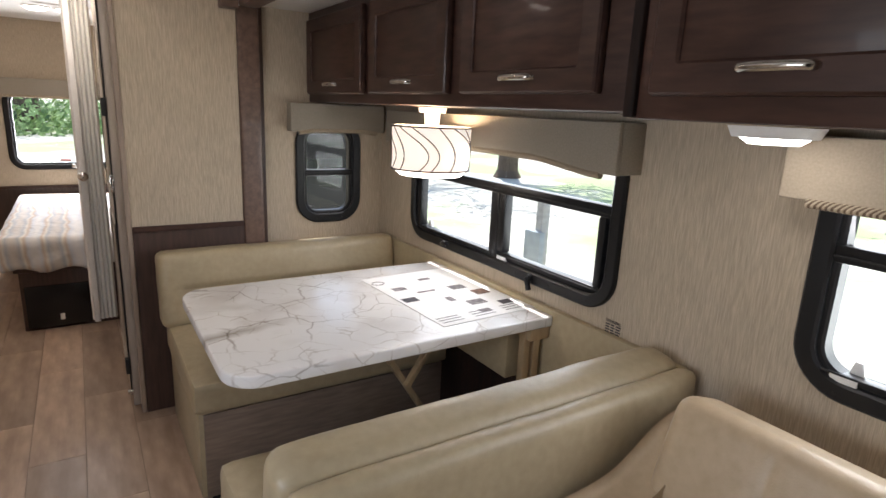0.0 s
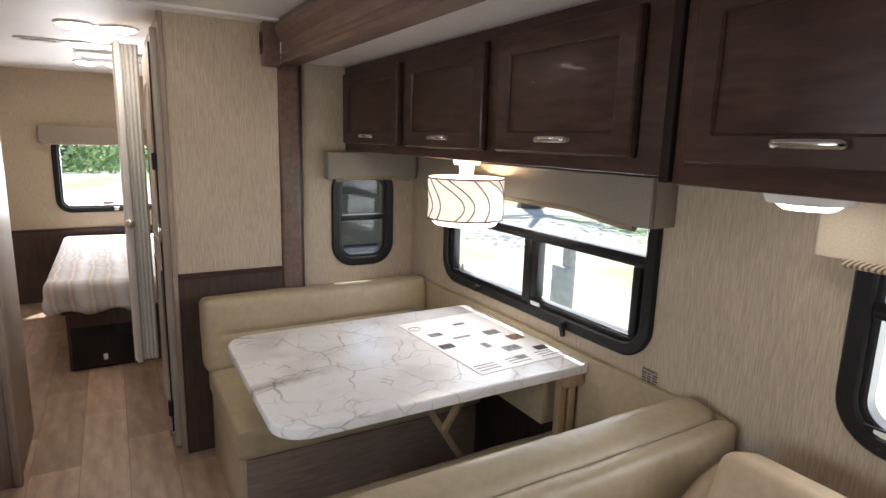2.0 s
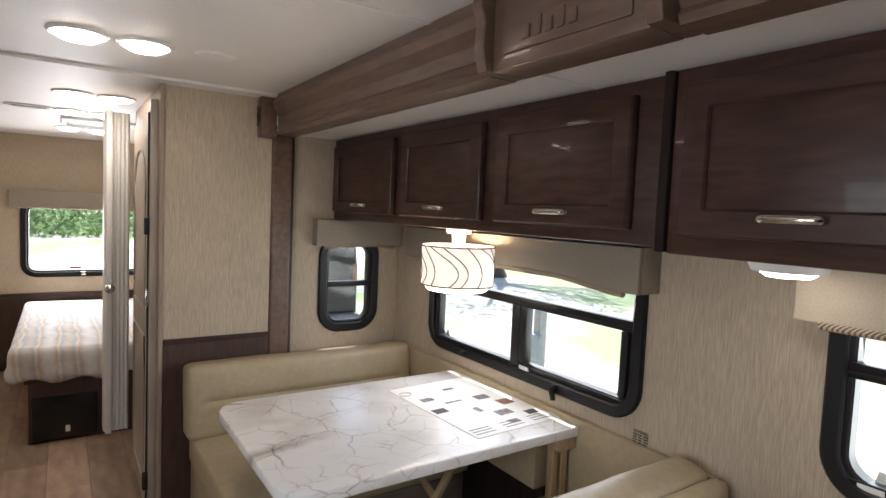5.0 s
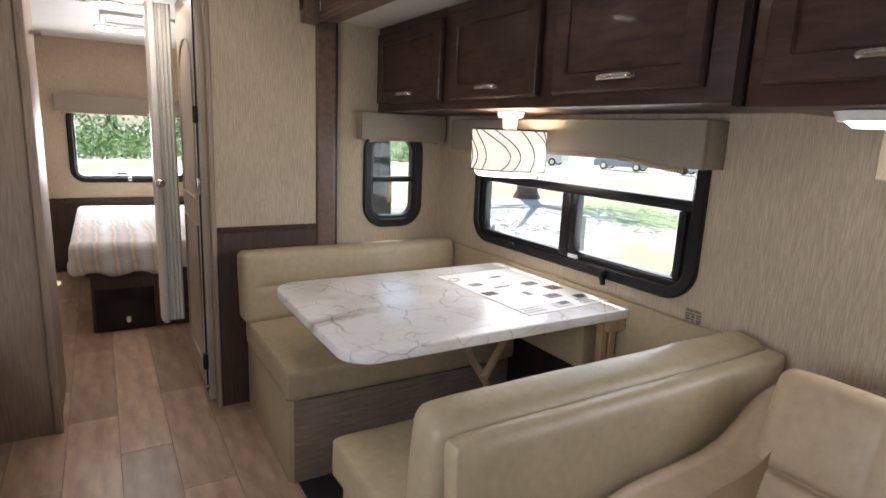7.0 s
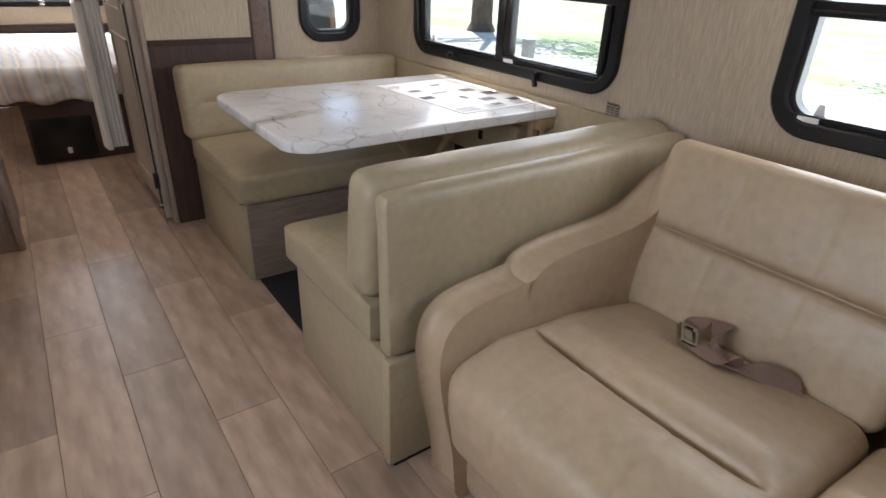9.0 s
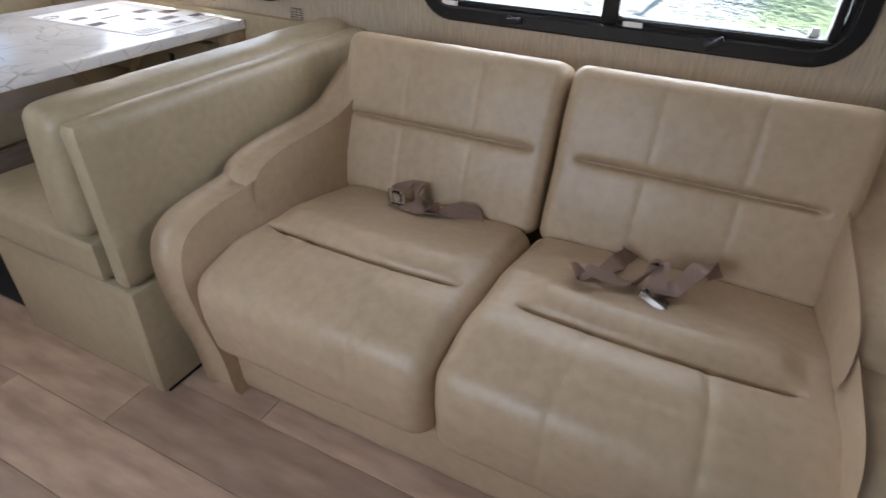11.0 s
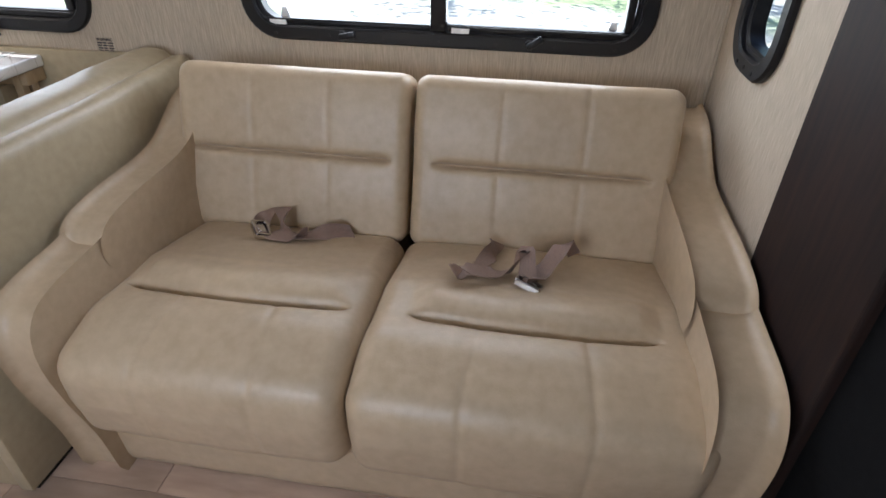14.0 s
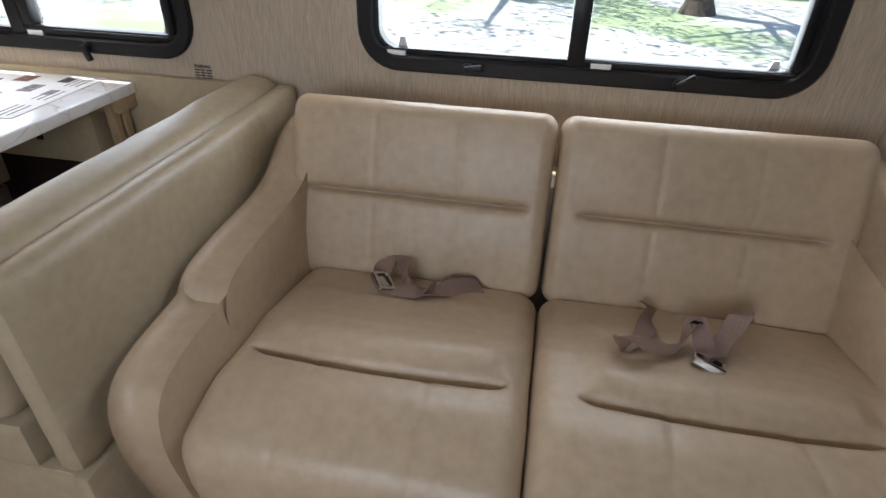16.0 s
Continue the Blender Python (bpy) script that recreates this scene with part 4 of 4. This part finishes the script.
def arm(y0, y1, back):
    low = spline([(0.030, 0.0), (0.024, 0.16), (0.002, 0.30), (-0.006, 0.42), (0.018, 0.492), (0.075, 0.522), (0.20, 0.535), (0.36, 0.548), (0.55, 0.556), (0.75, 0.575)], 5)
    low = [(q[0], q[1]) for q in low] + [(1.0, 0.60), (1.0, 0.0)]
    lean = 0.10 if y0 > 0 else 0.0

    def leaning(bm):
        for v in bm.verts:
            v.co.y += lean * min(v.co.z, 0.5)
        return bm
    part("arm", leaning(slab(low, y0, y1, 0.030)), LEATHER, sofa)
    top = spline([(0.266, 0.492), (0.254, 0.525), (0.266, 0.562), (0.305, 0.583), (0.40, 0.596), (0.52, 0.601), (0.61 + back, 0.608), (0.69 + back, 0.628), (0.76 + back, 0.668), (0.82 + back, 0.704), (0.90 + back, 0.724), (1.02, 0.728)], 5)
    top = [(q[0], q[1]) for q in top] + [(1.02, 0.535)]
    part("arm_pad", leaning(slab(top, y0 - (0.006 if lean else 0.0), y1 + (0.004 if lean else 0.006), 0.022)), LEATHER, sofa, "raised scrolled arm pad")


arm(0.552 - SY, 0.656 - SY, 0.0)
arm(-0.906 - SY, -0.784 - SY, 0.05)


def seat_belt(pts, label, buckle, turn, drop):
    """A loose lap belt: a folded strap of webbing and its metal buckle."""
    pts = [(x, y, z - drop) for x, y, z in pts]
    buckle = (buckle[0], buckle[1], buckle[2] - drop)
    root = thing("seat_belt", label, "seat belt", pts[0], "sofa seat belts")
    o = Vector(pts[0])
    bm = bmesh.new()
    path = spline([Vector(p) - o for p in pts], 7)
    prev = None
    n = len(path)
    for i, p in enumerate(path):
        d = (path[min(i + 1, n - 1)] - path[max(i - 1, 0)]).normalized()
        side = d.cross(Vector((0, 0, 1)))
        side = side.normalized() if side.length > 1e-4 else Vector((0, 1, 0))
        tilt = 0.9 * math.sin(i * 0.33) + 0.3
        s = (math.cos(tilt) * side + math.sin(tilt) * Vector((0, 0, 1))) * 0.024
        s.z = abs(s.z) * (1 if s.z > 0 else -0.3)
        t = d.cross(s).normalized() * 0.0012
        ring = [bm.verts.new(q) for q in (p - s + t, p + s + t, p + s - t, p - s - t)]
        if prev:
            for k in range(4):
                bm.faces.new((prev[k], ring[k], ring[(k + 1) % 4], prev[(k + 1) % 4]))
        else:
            bm.faces.new(ring)
        prev = ring
    bm.faces.new(prev[::-1])
    bmesh.ops.recalc_face_normals(bm, faces=bm.faces)
    part("strap", bm, BELT, root)
    b = Vector(buckle) - o
    bk = part("buckle", moved(frame_ring(rounded_rect(0.070, 0.050, 0.006), rounded_rect(0.046, 0.026, 0.004), -0.008, 0.008, 0.003), Matrix.Translation(b) @ pose(0, 0, 0, 20, -12, turn)), CHROME, root, "chrome buckle")
    part("tongue", moved(box(-0.02, 0.02, -0.011, 0.011, -0.002, 0.004, 0.002), Matrix.Translation(b) @ pose(0, 0, 0, 20, -12, turn)), CHROME, bk)
    return root


seat_belt([(1.07, 0.09, 0.455), (1.03, 0.15, 0.472), (0.995, 0.22, 0.470), (1.0, 0.28, 0.475), (1.06, 0.29, 0.505), (1.075, 0.33, 0.50), (1.02, 0.36, 0.475), (0.98, 0.30, 0.478), (0.975, 0.24, 0.48), (1.0, 0.20, 0.485)],
          "taupe lap belt bunched at the back of the seat", (0.99, 0.335, 0.485), 35, 0.030)
seat_belt([(1.07, -0.34, 0.45), (0.99, -0.33, 0.468), (0.90, -0.30, 0.478), (0.85, -0.245, 0.49), (0.825, -0.27, 0.525), (0.85, -0.33, 0.50), (0.90, -0.39, 0.485), (0.94, -0.42, 0.52), (0.86, -0.43, 0.49), (0.83, -0.43, 0.492), (0.90, -0.47, 0.49), (0.96, -0.52, 0.535), (1.0, -0.55, 0.48)],
          "taupe lap belt lying twisted on the seat", (0.835, -0.435, 0.487), 70, 0.014)

# ---- passage and bedroom ----
door = thing("bathroom_door", "beige bathroom door with an arched sunk panel", "door", (XJ, 2.82, 0.06))
part("leaf", box(-0.032, 0.002, 0, 0.62, 0, 1.86, 0.004), BEIGEDOOR, door)
arch = [(0.08, 0.95), (0.54, 0.95)] + [(0.31 + 0.23 * math.cos(a), 1.55 + 0.16 * math.sin(a)) for a in [math.pi * k / 14 for k in range(15)]]
pts = [(-0.033, u, v) for u, v in arch + arch[:1]]
part("arched_moulding", tube(pts, 0.006, 6), BEIGEDOOR, door)
part("lower_moulding", tube([(-0.033, u, v) for u, v in ((0.08, 0.12), (0.54, 0.12), (0.54, 0.82), (0.08, 0.82), (0.08, 0.12))], 0.006, 6), BEIGEDOOR, door)
part("edge_gasket", box(-0.036, -0.030, -0.010, -0.002, 0, 1.86, 0.002), RUBBER, door)
part("jamb", box(-0.028, 0.003, -0.024, -0.004, -0.05, 1.92, 0.003), BEIGEDOOR, door)
for z in (0.12, 1.31):
    part("hinge", box(-0.05, -0.03, -0.035, 0.0, z, z + 0.075, 0.003), RUBBER, door)
part("strike", box(-0.044, -0.030, -0.03, -0.004, 0.98, 1.06, 0.003), CHROME, door)
part("door_stop", cyl((-0.05, -0.012, 0.02), (-0.02, -0.012, 0.02), 0.012, 12), CHROME, door)
leafd = thing("folding_door", "white folding passage door standing open with a knob", "door", (0.225, 3.58, 0.20))
zig = [(-0.125 + 0.0105 * k, -0.010 if k % 2 else 0.012) for k in range(13)]
zb = bmesh.new()
va = [zb.verts.new((a, b, 0)) for a, b in zig] + [zb.verts.new((a, b + 0.09, 0)) for a, b in zig[::-1]]
vt = [zb.verts.new((v.co.x, v.co.y, 1.80)) for v in va]
for k in range(len(va)):
    zb.faces.new((va[k], va[(k + 1) % len(va)], vt[(k + 1) % len(va)], vt[k]))
zb.faces.new(vt), zb.faces.new(va[::-1])
bmesh.ops.recalc_face_normals(zb, faces=zb.faces)
part("pleats", zb, PLASTIC, leafd, smooth=False)
part("end_post", box(-0.115, -0.085, -0.02, 0.02, -0.01, 1.81, 0.004), PLASTIC, leafd)
knob = part("knob", cyl((-0.10, -0.02, 0.83), (-0.10, -0.06, 0.83), 0.012, 14), CHROME, leafd)
ball = bmesh.new()
bmesh.ops.create_uvsphere(ball, u_segments=18, v_segments=12, radius=0.026, matrix=Matrix.Translation((-0.10, -0.075, 0.83)))
part("knob_head", ball, CHROME, leafd)

pantry = thing("pantry_cabinet", "tall grey-brown wood pantry side beside the passage", "cabinet", (-0.385, 2.77, 0))
part("side_panel", box(-0.755, 0.0, 0.0, 0.55, 0, ZC - 0.014, 0.004), PANEL, pantry)
part("corner_edging", box(-0.022, 0.012, -0.012, 0.03, 0, ZC - 0.014, 0.008, 3), PANEL, pantry, "lighter rounded corner edging")
part("hook", cyl((0.0, 0.3, 1.72), (0.045, 0.3, 1.72), 0.010, 10), CHROME, pantry)
low = thing("furnace_cabinet", "low dark wood cabinet with a louvred grille beside the pantry", "cabinet", (-0.60, 1.83, 0))
part("body", box(-0.53, 0.0, 0.0, 0.94, 0, 0.40, 0.006), DARKV, low)
part("top", box(-0.53, 0.012, -0.01, 0.945, 0.401, 0.43, 0.010, 3), PLASTIC, low, "pale rounded worktop edge")
for k in range(12):
    part("louvre", box(0.0, 0.010, 0.08, 0.80, 0.08 + 0.022 * k, 0.092 + 0.022 * k, 0.002), RUBBER, low)

bed = thing("bed", "made bed with a pale patchwork quilt on a dark wood base", "bed", (-0.265, 4.10, 0))
part("base", box(0.0, 1.30, 0.0, 1.85, 0.0, 0.40, 0.008), DARKV, bed, "dark wood bed base")
part("access_panel", box(0.02, 0.36, -0.022, -0.001, 0.02, 0.29, 0.006), SCREEN, bed, "black glossy access panel")
part("switch", box(0.19, 0.215, -0.028, -0.021, 0.06, 0.10, 0.003), PLASTIC, bed)
part("front_rail", box(-0.02, 1.30, -0.03, -0.001, 0.385, 0.42, 0.005), DARKV, bed)


def drape(x, y, z, n):
    off = Vector((0, 0, 0.012 * noise.noise(Vector((x * 4, y * 4, 3)))))
    if z < 0:
        off += n * 0.015 * math.sin(x * 24 + y * 20)
    return off


part("mattress", box(0.02, 1.28, 0.05, 1.84, 0.425, 0.545, 0.04, 3), PAPER, bed)
part("quilt", moved(pad(1.42, 1.93, 0.21, 0.045, drape, nx=40, ny=50, nz=8), Matrix.Translation((0.61, 0.905, 0.495))), QUILT, bed, "pale blue and beige patchwork quilt")
mark = setting("exit_sign_strip", on(ON_REAR, (0, YB, 0), box(-0.03, 0.05, 0.872, 0.888, -0.030, -0.028)), mat("red_print", (0.45, 0.05, 0.04), 0.6, scale=50), "small red print on the bedroom window", "sign")

# ---- outside ----


def ground_material():
    m = mat("grass_and_gravel", (0.66, 0.62, 0.54), 0.95, dark=(0.52, 0.48, 0.40), scale=2.0, detail=8, bump=0.25, coarse=0.2)
    N, L = m.node_tree.nodes, m.node_tree.links
    b = N["Principled BSDF"]
    src = b.inputs["Base Color"].links[0].from_socket
    n, r, mx, tc = N.new("ShaderNodeTexNoise"), N.new("ShaderNodeValToRGB"), N.new("ShaderNodeMix"), N.new("ShaderNodeTexCoord")
    n.inputs["Scale"].default_value, n.inputs["Detail"].default_value = 0.22, 5
    r.color_ramp.elements[0].position, r.color_ramp.elements[1].position = 0.50, 0.60
    mx.data_type = 'RGBA'
    mx.inputs["B"].default_value = (0.40, 0.46, 0.24, 1)
    L.new(tc.outputs["Object"], n.inputs["Vector"]), L.new(n.outputs["Fac"], r.inputs["Fac"])
    L.new(r.outputs["Color"], mx.inputs["Factor"]), L.new(src, mx.inputs["A"]), L.new(mx.outputs["Result"], b.inputs["Base Color"])
    return m


GZ = -0.95
gb = bmesh.new()
bmesh.ops.create_grid(gb, x_segments=60, y_segments=60, size=300, matrix=Matrix.Translation((0, 0, GZ)))
for v in gb.verts:
    if v.co.length > 25:
        v.co.z += 0.25 * noise.noise(v.co * 0.03)
setting("ground", gb, ground_material(), "pale sandy campsite ground with patches of grass", "ground")
BARK = mat("bark", (0.17, 0.125, 0.09), 0.95, dark=(0.08, 0.055, 0.04), scale=6, stretch=(4, 4, 0.8), bump=0.9)
LEAF = mat("leaves", (0.30, 0.42, 0.16), 0.7, dark=(0.15, 0.25, 0.075), scale=1.5, coarse=0.3)


def tree(x, y, h, r, seed):
    rg = random.Random(seed)
    root = thing("tree", "broad tree with rough brown bark and a green crown", "tree", (x, y, GZ), "trees")
    bm = bmesh.new()
    cyl((0, 0, -0.1), (rg.uniform(-0.2, 0.2), rg.uniform(-0.2, 0.2), h * 0.55), r, 12, r * 0.6, bm)
    cyl((0, 0, -0.1), (0, 0, 0.3), r * 1.5, 12, r * 0.98, bm)
    tips = []
    for k in range(8):
        a, e = rg.uniform(0, 6.28), rg.uniform(0.3, 1.0)
        p = Vector((0, 0, h * rg.uniform(0.32, 0.55)))
        q = p + Vector((math.cos(a), math.sin(a), e)) * h * rg.uniform(0.2, 0.34)
        cyl(p, q, r * 0.32, 7, r * 0.1, bm)
        tips.append(q)
    part("trunk", bm, BARK, root)
    verts, faces = [], []
    for tip in tips + [Vector((0, 0, h * 0.7))]:
        for k in range(420):
            d = Vector((rg.gauss(0, 1), rg.gauss(0, 1), rg.gauss(0, 0.7)))
            c0 = tip + d * h * 0.085
            s = rg.uniform(0.07, 0.17)
            u = Vector((rg.uniform(-1, 1), rg.uniform(-1, 1), rg.uniform(-1, 1))).normalized()
            w = u.orthogonal().normalized()
            i = len(verts)
            verts += [c0 - u * s, c0 + w * s * 0.5, c0 + u * s, c0 - w * s * 0.5]
            faces.append((i, i + 1, i + 2, i + 3))
    me = bpy.data.meshes.new("crown")
    me.from_pydata([tuple(v) for v in verts], [], faces)
    me.materials.append(LEAF)
    cr = new("crown", me)
    cr.parent = root


for k, (x, y, h, r) in enumerate(((14, 17.2, 11, 0.42), (17, 3.0, 11, 0.36), (15, -3.2, 10, 0.32), (-2.4, 44, 16, 0.75), (6.0, 52, 16, 0.6), (-9, 52, 16, 0.6), (52, 66, 15, 0.5), (66, 52, 15, 0.5), (60, 30, 15, 0.5),
                                  (60, 8, 15, 0.5), (62, 74, 15, 0.5), (1, 60, 16, 0.5), (-14, 60, 16, 0.5), (13, 58, 16, 0.5), (60, -10, 15, 0.5), (44, 80, 15, 0.5))):
    tree(x, y, h, r, k)
# low shrubs behind the rear window
rg = random.Random(77)
verts, faces = [], []
for k in range(20000):
    x, y = rg.uniform(-30, 26), rg.uniform(38, 52)
    z = GZ + abs(rg.gauss(0, 1.7)) * (0.4 + 0.6 * abs(noise.noise(Vector((x * 0.4, y * 0.4, 0)))) * 2)
    u = Vector((rg.uniform(-1, 1), rg.uniform(-1, 1), rg.uniform(0, 1))).normalized()
    w = u.orthogonal().normalized()
    s, c0, i = rg.uniform(0.10, 0.30), Vector((x, y, z)), len(verts)
    verts += [c0 - u * s, c0 + w * s * 0.5, c0 + u * s, c0 - w * s * 0.5]
    faces.append((i, i + 1, i + 2, i + 3))
me = bpy.data.meshes.new("undergrowth")
me.from_pydata([tuple(v) for v in verts], [], faces)
me.materials.append(LEAF)
tagged(new("undergrowth", me), "dense green undergrowth at the wood's edge", "bushes", kind="stuff")


def car(x, y, turn, color, label):
    root = thing("car", label, "car", (x, y, GZ), "parked cars")
    paint = mat("car_paint", color, 0.25, 0.1, scale=30, coarse=0.03, coat=0.6)
    body = [(-2.2, 0.35), (-2.25, 0.75), (-2.1, 0.98), (-1.6, 1.02), (-1.1, 1.52), (0.3, 1.55), (1.0, 1.05), (1.95, 0.92), (2.2, 0.7), (2.2, 0.35)]
    part("body", slab(body, -0.88, 0.88, 0.06), paint, root)
    part("side_glass", slab([(-1.5, 1.03), (-1.03, 1.46), (0.25, 1.48), (0.83, 1.06)], -0.885, -0.86, 0.005), SCREEN, root)
    part("side_glass", slab([(-1.5, 1.03), (-1.03, 1.46), (0.25, 1.48), (0.83, 1.06)], 0.86, 0.885, 0.005), SCREEN, root)
    for a in (-1.4, 1.38):
        for s in (-0.80, 0.80):
            wh = part("wheel", cyl((a, s - 0.1, 0.33), (a, s + 0.1, 0.33), 0.33, 24), RUBBER, root)
            part("rim", cyl((a, s - 0.105, 0.33), (a, s + 0.105, 0.33), 0.20, 18), CHROME, wh)
    root.rotation_euler = (0, 0, radians(turn))


car(34.5, 40.5, 118, (0.75, 0.76, 0.78), "white hatchback parked on the grass")
car(37.5, 33.5, 112, (0.20, 0.26, 0.36), "blue-grey car parked on the grass")
car(38.5, 47.0, 120, (0.70, 0.72, 0.74), "silver car parked on the grass")
car(40.0, 27.5, 105, (0.45, 0.47, 0.48), "grey pickup parked on the grass")
car(19.5, -4.6, 80, (0.30, 0.30, 0.32), "dark trailer car parked on the gravel")
ped = thing("utility_pedestal", "grey campsite power pedestal on a pale post", "utility box", (4.1, 4.25, GZ))
part("post", box(-0.05, 0.05, -0.05, 0.05, 0, 1.55, 0.01), mat("pale_post", (0.55, 0.53, 0.48), 0.8, scale=20), ped)
part("meter_box", box(-0.13, -0.05, -0.12, 0.12, 0.85, 1.25, 0.015), mat("grey_metal", (0.42, 0.46, 0.47), 0.5, scale=20), ped)
part("conduit", cyl((-0.09, 0.08, 0), (-0.09, 0.08, 0.85), 0.025, 12), mat("grey_conduit", (0.4, 0.42, 0.43), 0.6, scale=20), ped)
# a dark van parked behind, seen through the end window
van = thing("parked_van", "dark charcoal van parked behind, with pale roof rails", "van", (3.25, 9.0, GZ))
part("body", slab([(-1.0, 0.4), (1.0, 0.4), (1.02, 1.3), (0.92, 2.7), (0.75, 2.85), (-0.75, 2.85), (-0.92, 2.7), (-1.02, 1.3)], 0, 4.6, 0.12), SCREEN, van)
part("rear_glass", box(-0.75, 0.75, -0.012, 0.02, 1.55, 2.35, 0.02), BLACKF, van)
part("bumper", box(-0.98, 0.98, -0.14, 0.05, 0.45, 0.65, 0.04), GREYINK, van)
part("roof_rail", bar((-0.85, 0.3, 2.62), (0.2, -0.03, 2.2), 0.03, 0.06), PLASTIC, van)
for sx in (-0.92, 0.92):
    part("tail_light", box(sx - 0.05, sx + 0.05, -0.02, 0.05, 1.1, 1.5, 0.02), BROWNINK, van)
    for y in (0.8, 3.7):
        part("wheel", cyl((sx - 0.1, y, 0.35), (sx + 0.1, y, 0.35), 0.35, 24), RUBBER, van)

# ---- floor planks, laid along the vehicle ----
shared = {}
floor_ob = bpy.data.objects["floor"]
PWID, GAP, PLEN = 0.197, 0.0016, 0.915
row = 0
x = XL + 0.002
while x < 0.86:
    w = min(PWID, 0.86 - x)
    y = -3.0 - (row * 0.37) % PLEN
    while y < YB:
        a, b = max(y, -3.19), min(y + PLEN, YB - 0.01)
        if b - a > 0.05:
            k = (round(w, 3), round(b - a, 3))
            if k not in shared:
                bm = box(0, w - GAP, 0, b - a - GAP, -0.004, 0, 0.0008, 1)
                shared[k] = bpy.data.meshes.new("plank")
                bm.to_mesh(shared[k])
                bm.free()
                shared[k].materials.append(FLOORWOOD)
            ob = new("plank", shared[k])
            ob.location = (x, a, 0)
            ob.parent = floor_ob
        y += PLEN
    x += PWID
    row += 1
